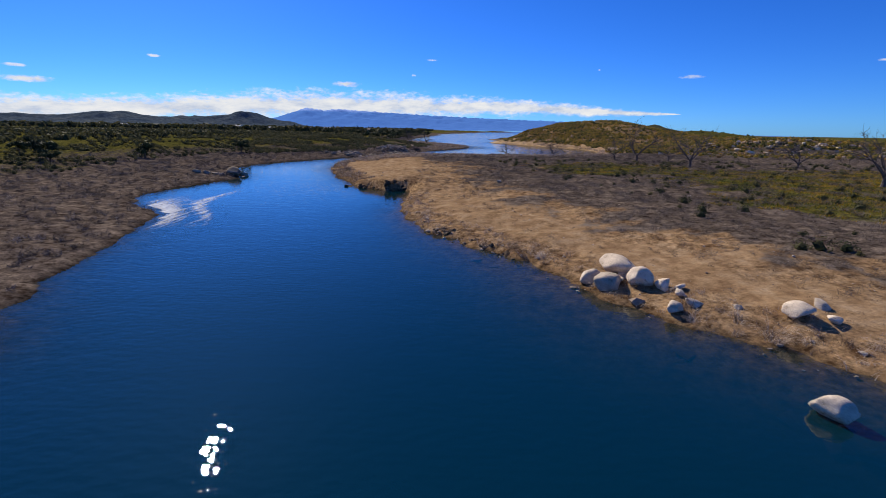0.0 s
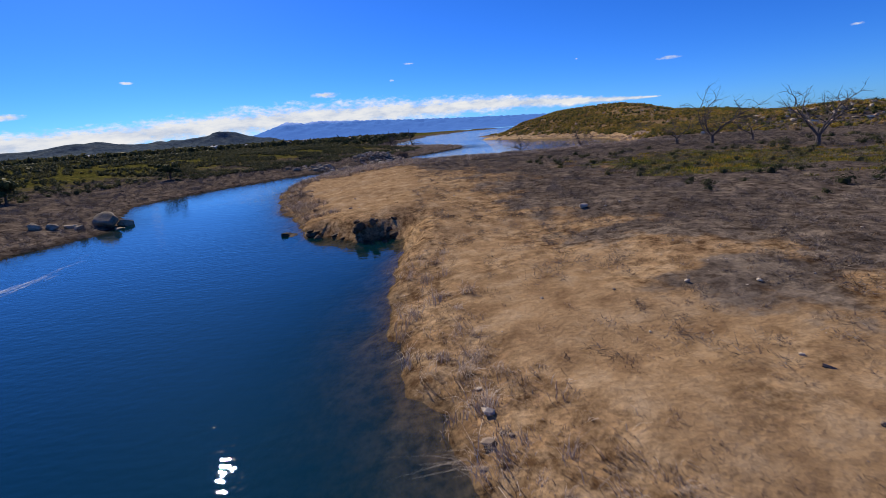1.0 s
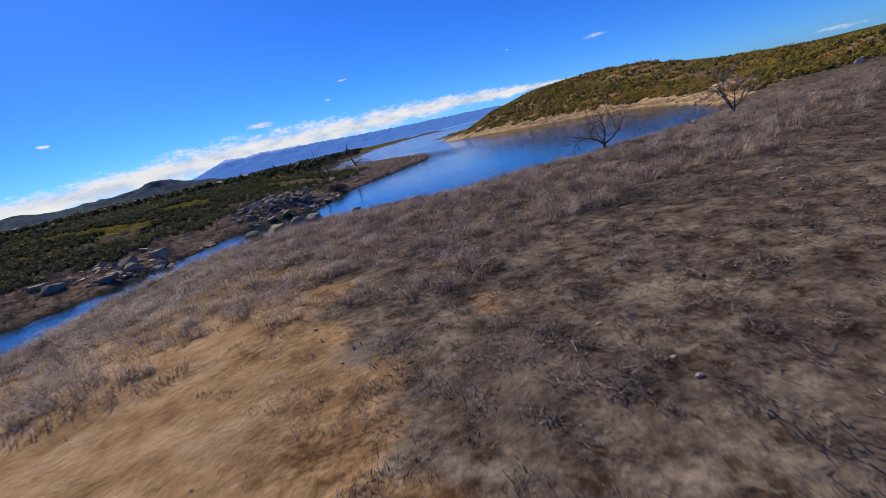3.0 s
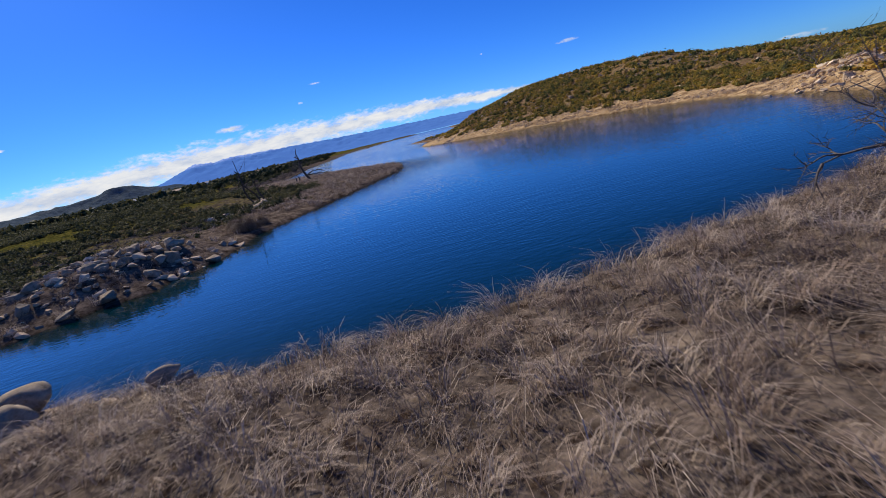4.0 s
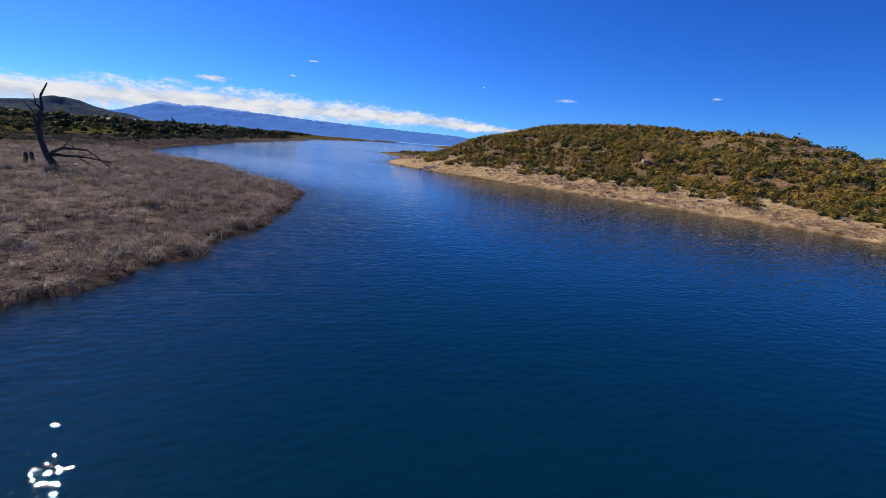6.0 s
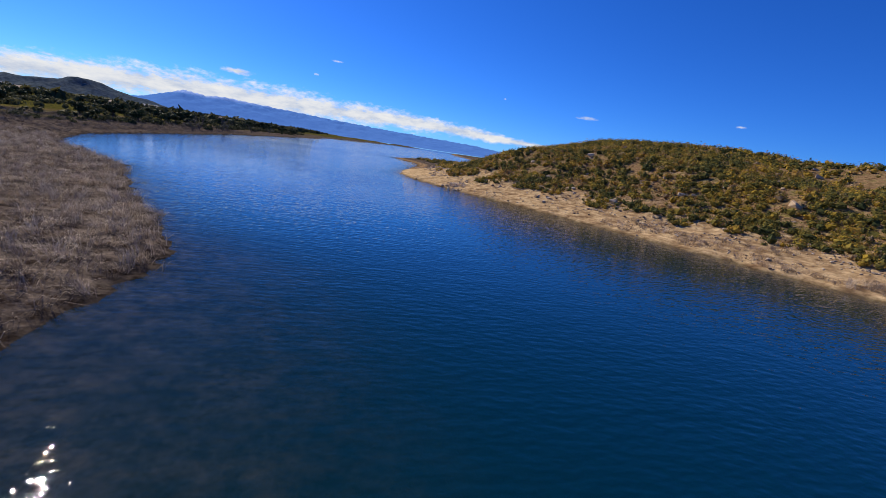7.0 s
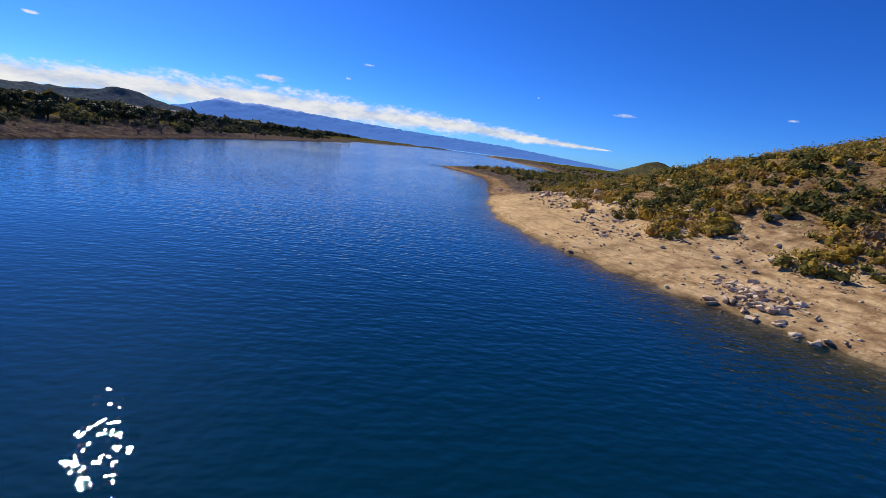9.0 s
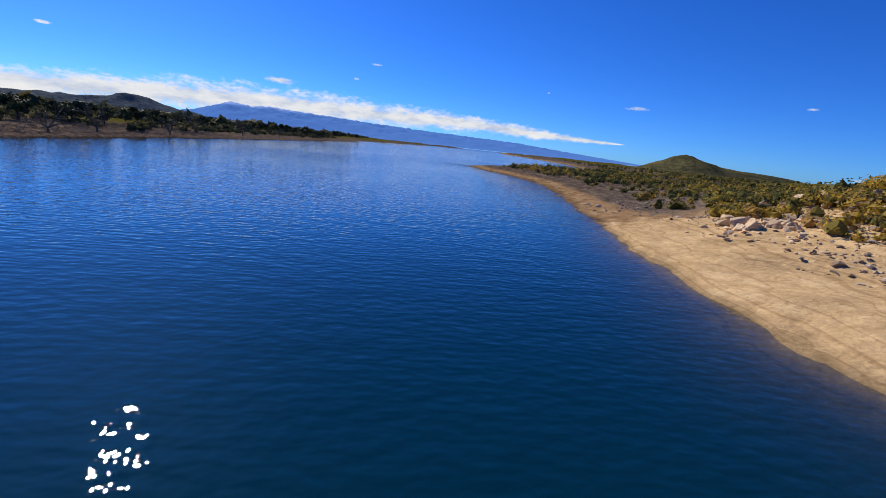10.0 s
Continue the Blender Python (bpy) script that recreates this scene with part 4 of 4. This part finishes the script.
def scattered_rocks():
    """Small stones of the beach and rocks among the hillside scrub, joined."""
    shapes = []
    for me in TAN:
        co = np.array([v.co[:] for v in me.vertices])
        me.calc_loop_triangles()
        shapes.append((co, np.array([p.vertices[:] for p in me.loop_triangles])))
    r, sets = random.Random(9), []
    edge_y, edge_x = [190, 205, 219, 233, 246, 259, 271, 283, 293, 304, 312], [60.5, 60.3, 55.2, 50.2, 45, 39.4, 33.6, 29.5, 28.5, 30.4, 32.4]
    for k in range(2260):
        if k < 110:
            x, y, s = 38.6 + r.gauss(0, 1.4), 305.6 + r.gauss(0, 1.3), 0.15 + 0.5 * r.random() ** 2
        elif k < 200:
            y = r.uniform(200, 288)
            x, s = float(np.interp(y, edge_y, edge_x)) + r.uniform(0.3, 12), 0.05 + 0.17 * r.random() ** 3
        elif k < 330:
            y = r.uniform(190, 310)
            x, s = float(np.interp(y, edge_y, edge_x)) + r.uniform(11, 60), 0.3 + 1.2 * r.random() ** 2
        elif 1250 <= k < 1700:
            x, y, s = 58.2 + r.gauss(0, 2.6), 160 + r.gauss(0, 4.2), 0.15 + 0.75 * r.random() ** 2
        elif k < 470:
            x, y, s = 116 + r.gauss(0, 20), 152 + r.gauss(0, 7), 0.5 + 1.5 * r.random()
        elif k >= 2100:
            x, y, s = 35.2 + r.gauss(0, 0.9), 273.0 + r.gauss(0, 1.3), 0.10 + 0.4 * r.random() ** 2
        elif k >= 1700:
            u = r.random()
            if k % 2:
                x, y, s = -32 + 24 * u + r.gauss(0, 2.0), 126 + 4 * u + abs(r.gauss(0, 5)), 0.2 + 0.8 * r.random() ** 2
            else:
                x, y, s = -16.5 + r.gauss(0, 4.0), 152 + r.gauss(0, 4.0), 0.2 + 0.7 * r.random() ** 2
        elif k % 2:
            y = r.uniform(205, 306)
            x, s = float(np.interp(y, edge_y, edge_x)) + r.uniform(9, 45), 0.15 + 0.65 * r.random() ** 2
        else:
            u = r.random()
            y = 288 + 16 * u
            x, s = float(np.interp(y, edge_y, edge_x)) + 10.2 + r.gauss(0, 1.4) - 2.2 * u, 0.05 + 0.27 * r.random() ** 4
        co, f = shapes[r.randint(0, 7)]
        m = np.array(pose(0, 0, 0, r.uniform(-25, 25), r.uniform(-25, 25), r.uniform(0, 360)).to_3x3())
        co = co @ m.T * s * np.array([r.uniform(0.9, 1.5), r.uniform(0.7, 1.1), r.uniform(0.6, 1.0)]) + np.array([x, y, ground_z(x, y) + 0.1 * s])
        sets.append((co, f, np.full(len(co), r.random())))
    m = tint_material("stone", "tint", [(0.0, (0.46, 0.32, 0.20)), (0.6, (0.66, 0.50, 0.33)), (1.0, (0.84, 0.68, 0.47))], 0.9, 6.0, 0.4)
    stuff("scattered_rocks", *join(sets), m, "tan stones over the beach and hillside", "stones")


def ground_z(x, y):
    return float(terrain(np.array([float(x)]), np.array([float(y)]))[0][0])


scattered_rocks()


def pebbles():
    kinds = ICO_V * np.array([1, 0.8, 0.55])
    sets = []
    for box, per, size, ok in (((26, 66, 150, 325), 5.0, 0.045, lambda x, y, sd, sg: (sg > 0) & (sd > 0.1) & (sd < 15) & ((bell(x, y, 32, 301, 4.5, 9) < 0.4) | (sd > 6))),
                               ((28, 66, 222, 312), 6.0, 0.075, lambda x, y, sd, sg: (sg > 0) & (sd > 5.0 + 1.5 * wave_noise(x, y, 12, 93)) & (sd < 10.5)),
                               ((-20, 26, 12, 112), 1.0, 0.02, lambda x, y, sd, sg: (sg > 0) & (sd > 0.5)),
                               ((-2, 20, 12, 40), 3.0, 0.07, lambda x, y, sd, sg: (sg > 0) & (sd > -0.6) & (sd < 1.2))):
        x, y = scatter(*box, per)
        z, sd, sg = terrain(x, y)
        k = ok(x, y, sd, sg) & (wave_noise(x, y, 9, 91) + 0.6 * wave_noise(x, y, 3, 92) > rng.uniform(-0.8, 0.9, len(x)))
        x, y, z = x[k], y[k], z[k]
        s = size * np.exp(rng.normal(0, 0.6, len(x)))
        v = kinds[None] * (1 + 0.25 * rng.normal(0, 1, (len(x), len(kinds))))[..., None] * s[:, None, None] + np.stack([x, y, z + s * 0.2], -1)[:, None]
        f = ICO_F[None] + (np.arange(len(x)) * len(kinds))[:, None, None]
        sets.append((v.reshape(-1, 3), f.reshape(-1, 3), np.repeat(rng.uniform(0, 1, len(x)), len(kinds))))
    m = tint_material("pebble", "tint", [(0.0, (0.26, 0.19, 0.13)), (0.6, (0.46, 0.36, 0.26)), (1.0, (0.68, 0.58, 0.45))], 0.9, 8.0, 0.4)
    stuff("pebbles", *join(sets), m, "tan pebbles and broken stones on the shore", "pebbles")


pebbles()


# ---- trees ----
def part(name, bm, material, parent, label=""):
    me = bpy.data.meshes.new(name)
    bm.to_mesh(me)
    bm.free()
    me.materials.append(material)
    ob = new(name, me)
    ob.parent = parent
    return tagged(ob, label)


def tube(bm, pts, radii, sides=6):
    rings = []
    for k, (p, r) in enumerate(zip(pts, radii)):
        d = (pts[min(k + 1, len(pts) - 1)] - pts[max(k - 1, 0)]).normalized()
        a = d.orthogonal().normalized()
        c = d.cross(a)
        rings.append([bm.verts.new(p + (a * math.cos(6.283 * s / sides) + c * math.sin(6.283 * s / sides)) * r) for s in range(sides)])
    for lo, hi in zip(rings, rings[1:]):
        for s in range(sides):
            bm.faces.new((lo[s], lo[(s + 1) % sides], hi[(s + 1) % sides], hi[s]))
    bm.faces.new(rings[-1])


def grow(bm, r, start, heading, length, radius, depth, sides=6, droop=0.0, twigs=3, spread=0.8):
    """A crooked tapering limb with its side branches; returns its points."""
    pts, p, d = [start], start.copy(), heading.normalized()
    n = 6 if depth > 1 or sides > 4 else 3
    for k in range(n):
        d = (d + Vector((r.gauss(0, 0.22), r.gauss(0, 0.22), r.gauss(0.02 - droop, 0.16)))).normalized()
        p = p + d * length / n
        pts.append(p.copy())
    tube(bm, pts, [radius * (1 - 0.8 * k / n) for k in range(n + 1)], sides)
    if depth:
        for k in range(twigs + depth):
            i = r.randint(n // 3, n)
            out = (pts[i] - pts[i - 1]).normalized() + Vector((r.gauss(0, spread), r.gauss(0, spread), r.gauss(0.25, 0.5)))
            grow(bm, r, pts[i], out, length * r.uniform(0.35, 0.62), radius * 0.45, depth - 1, 4 if depth > 1 else 3, droop, twigs, spread)
    return pts


def bare_tree(x, y, height, seed, label, stems=3, lean=(0, 0), group="", depth=3, name="bare_tree", thick=1.0, spread=0.8):
    """A leafless tree: a short trunk and its limbs, each with its twigs."""
    r = random.Random(seed)
    base = tagged(new(name), label, "tree", group)
    base.location = (x, y, ground_z(x, y) - 0.1)
    bm = bmesh.new()
    top = Vector((lean[0] * 0.25, lean[1] * 0.25, height * 0.22))
    tube(bm, [Vector((0, 0, 0)), top * 0.5 + Vector((0.05, 0.03, 0)), top], [0.055 * height * thick, 0.042 * height * thick, 0.036 * height * thick], 8)
    part("trunk", bm, MAT_DEADWOOD, base)
    for k in range(stems):
        bm = bmesh.new()
        a = 6.283 * k / stems + r.uniform(-0.5, 0.5)
        out = Vector((math.cos(a) * spread + lean[0], math.sin(a) * spread + lean[1], 1.0))
        grow(bm, r, top * 0.92, out, height * r.uniform(0.75, 1.0), 0.026 * height * thick, depth, 6, 0.03, 3, spread)
        part("limb", bm, MAT_DEADWOOD, base)
    return base


bare_tree(17, 126, 3.6, 11, "leafless spreading tree on the grassy bank", 5, spread=1.1)
bare_tree(26, 126.5, 1.8, 12, "small leafless shrub tree on the bank", 4)
bare_tree(41.9, 100.6, 6.0, 13, "leafless grey tree with wide crooked limbs", 4, spread=1.0, group="bare trees on the flat")
bare_tree(38.5, 104.5, 4.4, 14, "leafless grey tree with wide crooked limbs", 3, (-0.5, 0), group="bare trees on the flat", spread=1.0)
bare_tree(50, 103, 4.0, 15, "leafless grey tree with wide crooked limbs", 3, group="bare trees on the flat")
bare_tree(45, 84.4, 6.0, 16, "leafless grey tree with wide crooked limbs", 4, group="bare trees on the flat", spread=0.9)
bare_tree(52.5, 54.5, 5.0, 17, "leafless grey tree with wide crooked limbs", 4, group="bare trees on the flat", spread=1.0)
bare_tree(66, 86, 4.6, 18, "leafless grey tree with wide crooked limbs", 4, group="bare trees on the flat", spread=1.0)
bare_tree(29.6, 126, 3.3, 19, "tangled leafless tree with grey twigs at the bank", 6, spread=0.9, depth=3)
bare_tree(62, 168, 3.5, 20, "leafless brown shrub tree below the hill", 5, spread=1.0)
for k, (x, y, h) in enumerate(((-27, 352, 3.4), (-29, 366, 4.2), (-27.5, 388, 3.6), (-31, 410, 4.5), (-26, 432, 3.8), (-24, 470, 3.5))):
    bare_tree(x, y, h, 120 + k, "grey leafless shrub tree by the far water", 5, group="bare trees of the far shore", depth=2, spread=1.0)
for x, y, h in ((-10.6, 163.6, 1.7), (-11.9, 165.2, 1.1), (-9.4, 165.4, 0.9)):
    one = np.full(1, 0.0)
    co, tr, tint = blades(one, one, one, 1500, one + h, 0.009, 0.75, one + 0.25, 0.36 * h)
    co[:, 2] *= np.clip(1.15 - (np.hypot(co[:, 0], co[:, 1]) / (1.15 * h)) ** 2, 0.25, 1)
    me = quad_mesh("bare_bush", co, tr, MAT_STRAW, False)
    me.attributes.new("tint", "FLOAT", "POINT").data.foreach_set("value", tint.astype(np.float32))
    tagged(new("bare_bush", me), "dense leafless brown bush at the water", "bush", "bushes at the water").location = (x, y, ground_z(x, y))
# dead snags on the spit
snag = tagged(new("dead_snag"), "black leaning dead trunk with bare side branches", "tree")
snag.location = (-8.3, 219.5, ground_z(-8.3, 219.5) - 0.1)
rs = random.Random(31)
bm = bmesh.new()
pts = grow(bm, rs, Vector((0, 0, 0)), Vector((-0.65, 0.1, 1.0)), 8.4, 0.28, 0, 8)
part("trunk", bm, MAT_BARK, snag)
for a, k, ln in (((-0.5, 0, 1.2), 2, 2.6), ((1.3, 0.1, 0.45), 1, 5.4), ((1.2, 0.3, 0.1), 1, 4.4), ((0.5, 0.2, 1.0), 3, 2.0), ((-0.9, 0.2, 0.6), 4, 1.4)):
    bm = bmesh.new()
    grow(bm, rs, pts[k], Vector(a), ln, 0.15, 1, 6, 0.06, 2, 0.5)
    part("limb", bm, MAT_BARK, snag)
for x, y, h, ln, s in ((-14.6, 189.4, 7.4, (-0.75, 0.0), 32), (-13.8, 190.2, 6.4, (-0.05, 0.1), 33), (-13.2, 189.6, 4.4, (0.25, 0.0), 34)):
    ob = tagged(new("dead_snag"), "thin dead standing trunk among scrub", "tree", "dead trunks on the bank")
    ob.location = (x, y, ground_z(x, y) - 0.1)
    rs = random.Random(s)
    bm = bmesh.new()
    pts = grow(bm, rs, Vector((0, 0, 0)), Vector((ln[0], ln[1], 1.0)), h, 0.14, 0, 7)
    part("trunk", bm, MAT_BARK, ob)
    for k in (2, 3, 4):
        bm = bmesh.new()
        grow(bm, rs, pts[k], Vector((rs.gauss(0, 0.8), rs.gauss(0, 0.5), 0.9)), h * 0.32, 0.05, 1, 5, 0, 1, 0.5)
        part("limb", bm, MAT_BARK, ob)
for x, y, h, s in ((-10.9, 221.0, 1.1, 35), (-11.6, 221.5, 0.9, 36)):
    bm = bmesh.new()
    rs = random.Random(s)
    tube(bm, [Vector((0, 0, -0.2)), Vector((0.05, 0, h * 0.5)), Vector((0.02, 0.05, h))], [0.22, 0.17, 0.12], 8)
    me = bpy.data.meshes.new("tree_stump")
    bm.to_mesh(me)
    bm.free()
    me.materials.append(MAT_BARK)
    ob = tagged(new("tree_stump", me), "broken dark tree stump on the spit", "stump", "stumps on the spit")
    ob.location = (x, y, ground_z(x, y))


def leafy_tree(x, y, height, seed, label, group):
    """A dark evergreen: trunk, limbs and an uneven crown of leaves in clumps."""
    r = random.Random(seed)
    base = tagged(new("oak_tree"), label, "tree", group)
    z0 = ground_z(x, y)
    base.location = (x, y, z0 - 0.1)
    bm = bmesh.new()
    tube(bm, [Vector((0, 0, 0)), Vector((0.1, 0, height * 0.25)), Vector((0, 0.1, height * 0.5))], [0.05 * height, 0.04 * height, 0.025 * height], 7)
    for k in range(4):
        a = 6.283 * k / 4 + r.uniform(-0.4, 0.4)
        grow(bm, r, Vector((0, 0, height * 0.3)), Vector((math.cos(a), math.sin(a), 0.9)), height * 0.45, 0.02 * height, 0, 5)
    part("trunk", bm, MAT_BARK, base)
    q = np.random.RandomState(seed)
    n = 11
    cx = q.normal(0, 0.26, n) * height
    cy = q.normal(0, 0.26, n) * height
    cz = height * q.uniform(0.3, 0.72, n)
    co, tr, tint = shrubs(cx, cy, cz, height * q.uniform(0.14, 0.26, n), q.uniform(0.1, 0.8, n), 90, 0.11 * math.sqrt(height))
    me = quad_mesh("crown", co, tr, MAT_OAK, False)
    at = me.attributes.new("tint", "FLOAT", "POINT")
    at.data.foreach_set("value", tint.astype(np.float32))
    ob = new("crown", me)
    ob.parent = base


OAKS = "dark evergreen trees on the far shore"
ro = random.Random(77)
for k in range(9):
    leafy_tree(-58 + k * 5.0 + ro.uniform(-2, 2), 560 + ro.uniform(-14, 18), ro.uniform(4.0, 6.2), 300 + k, "dark round evergreen tree on the far shore", OAKS)
for k in range(34):
    y = 305 + k * 7.8 + ro.uniform(-6, 6)
    leafy_tree(-36 - abs(ro.gauss(0, 30)), y, ro.uniform(2.4, 5.0), 1340 + k, "dark evergreen tree behind the brushy shore", OAKS)
for k, (x, y) in enumerate(((-62, 72), (-66, 76), (-70, 70), (-74, 80), (-60, 92), (-80, 66), (-52, 118))):
    leafy_tree(x, y, ro.uniform(2.2, 3.6), 380 + k, "dark bushy evergreen tree on the green plain", "bushy trees on the plain")


# ---- far houses ----
def house(x, y, w, d, h, turn, wall_colour, roof_colour):
    ob = tagged(new("house"), "small pale house with a low gabled roof far off", "house", "houses on the plain")
    ob.matrix_world = pose(x, y, ground_z(x, y) - 0.3, 0, 0, turn)

    def plain(name, colour):
        m, n, l, b = mat(name)
        g = noise_tex(n, l, 1.5, 4)
        l.new(mix(n, l, 0.25, colour, ramp(n, l, g, [(0.3, (0.6, 0.6, 0.6)), (0.7, (1, 1, 1))]), "MULTIPLY"), b.inputs["Base Color"])
        b.inputs["Roughness"].default_value = 0.85
        return m
    mw, mr, mg = plain("render_wall", wall_colour), plain("roof_tile", roof_colour), plain("dark_glass", (0.03, 0.04, 0.05))
    bm = bmesh.new()
    a = [bm.verts.new((sx * w / 2, sy * d / 2, z)) for z in (0, h) for sx, sy in ((-1, -1), (1, -1), (1, 1), (-1, 1))]
    for f in ((0, 1, 5, 4), (1, 2, 6, 5), (2, 3, 7, 6), (3, 0, 4, 7)):
        bm.faces.new([a[k] for k in f])
    g1, g2 = bm.verts.new((-w / 2, 0, h + d * 0.22)), bm.verts.new((w / 2, 0, h + d * 0.22))
    bm.faces.new((a[7], a[4], g1))
    bm.faces.new((a[5], a[6], g2))
    wall = part("wall", bm, mw, ob)
    bm = bmesh.new()
    o, t = 0.5, 0.18
    for s in (-1, 1):
        low, high = s * (d / 2 + o), 0.0
        zl, zh = h - 0.22 * o * 2 + 0.06, h + d * 0.22 + 0.06
        v = [bm.verts.new(c) for c in ((-w / 2 - o, low, zl), (w / 2 + o, low, zl), (w / 2 + o, high, zh), (-w / 2 - o, high, zh),
                                       (-w / 2 - o, low, zl + t), (w / 2 + o, low, zl + t), (w / 2 + o, high, zh + t), (-w / 2 - o, high, zh + t))]
        for f in ((0, 1, 2, 3), (4, 5, 6, 7), (0, 1, 5, 4), (1, 2, 6, 5), (3, 0, 4, 7)):
            bm.faces.new([v[k] for k in f])
    part("roof", bm, mr, ob)
    for k in range(3):
        bm = bmesh.new()
        bmesh.ops.create_cube(bm, size=1.0, matrix=Matrix.Translation(((k - 1) * w * 0.3, -d / 2 - 0.02, h * 0.55)) @ Matrix.Diagonal((1.3, 0.1, 1.2, 1)))
        part("window", bm, mg, ob)


for k, (x, y, w) in enumerate(((-190, 760, 13), (-230, 780, 15), (-265, 720, 12), (-330, 800, 14), (-480, 700, 13), (-560, 760, 14), (-640, 740, 13), (-610, 820, 12), (-380, 860, 15), (-140, 840, 12))):
    house(x, y, w, 9, 3.4, random.Random(k).uniform(-35, 35), (0.62, 0.58, 0.52) if k % 3 else (0.75, 0.74, 0.72), (0.28, 0.17, 0.12) if k % 2 else (0.4, 0.38, 0.36))


# ---- driftwood and foam ----
def branch(x, y, length, seed, label):
    r = random.Random(seed)
    bm = bmesh.new()
    grow(bm, r, Vector((0, 0, 0.05)), Vector((math.cos(seed), math.sin(seed), 0.05)), length, 0.05, 1, 5, 0.12, 2, 0.5)
    me = bpy.data.meshes.new("fallen_branch")
    bm.to_mesh(me)
    bm.free()
    me.materials.append(MAT_DEADWOOD)
    ob = tagged(new("fallen_branch", me), label, "branch", "fallen branches")
    ob.location = (x, y, ground_z(x, y) - 0.02)


for k, (x, y, s) in enumerate(((12.5, 83, 1.6), (9.5, 92, 1.4), (4, 72, 0.9), (7.5, 68, 1.1), (16, 98, 1.8), (3.5, 96, 1.0), (37.5, 281, 2.2), (39, 292, 1.4), (35, 298.5, 1.0), (6, 38, 0.9), (12, 47, 1.3), (1.5, 61, 0.8))):
    branch(x, y, s, k + 3, "grey fallen branch lying on dry ground")


def foam():
    xs, ys = np.arange(-38, -12, 0.4), np.arange(28, 66, 0.4)
    gx, gy = np.meshgrid(xs, ys)
    z, sd, sg = terrain(gx, gy)
    bend = gx + 27 + 0.28 * (gy - 44) + 1.2 * np.sin(gy * 0.3)
    amount = np.maximum(bell(bend, gy, 0, 42, 1.7, 6), 0.85 * bell(bend, gy, 3.6, 46, 0.8, 8)) * step(sd, -0.2, -0.8)
    m, n, l, b = mat("foam")
    at = n.new("ShaderNodeAttribute")
    at.attribute_name = "amount"
    g, f = noise_tex(n, l, 0.8, 6, 0.7, (2.2, 0.4, 1.0)), noise_tex(n, l, 3.0, 5, 0.7)
    v = calc(n, l, "ADD", at.outputs["Fac"], calc(n, l, "ADD", calc(n, l, "MULTIPLY", calc(n, l, "SUBTRACT", g, 0.5), 1.8), calc(n, l, "MULTIPLY", calc(n, l, "SUBTRACT", f, 0.5), 0.8)))
    r = n.new("ShaderNodeMapRange")
    r.inputs[1].default_value, r.inputs[2].default_value, r.inputs[4].default_value = 0.42, 1.15, 0.72
    l.new(v, r.inputs[0])
    l.new(r.outputs[0], b.inputs["Alpha"])
    b.inputs["Base Color"].default_value, b.inputs["Roughness"].default_value = (0.75, 0.77, 0.78, 1), 0.8
    keep = (amount > 0.02)[:-1, :-1]
    ob = sheet("foam", xs, ys, np.full(gx.shape, 0.02), m, keep)
    a = ob.data.attributes.new("amount", "FLOAT", "POINT")
    a.data.foreach_set("value", amount.astype(np.float32).ravel())
    tagged(ob, "white streaky foam drifting by the bank", "foam", kind="stuff")


foam()
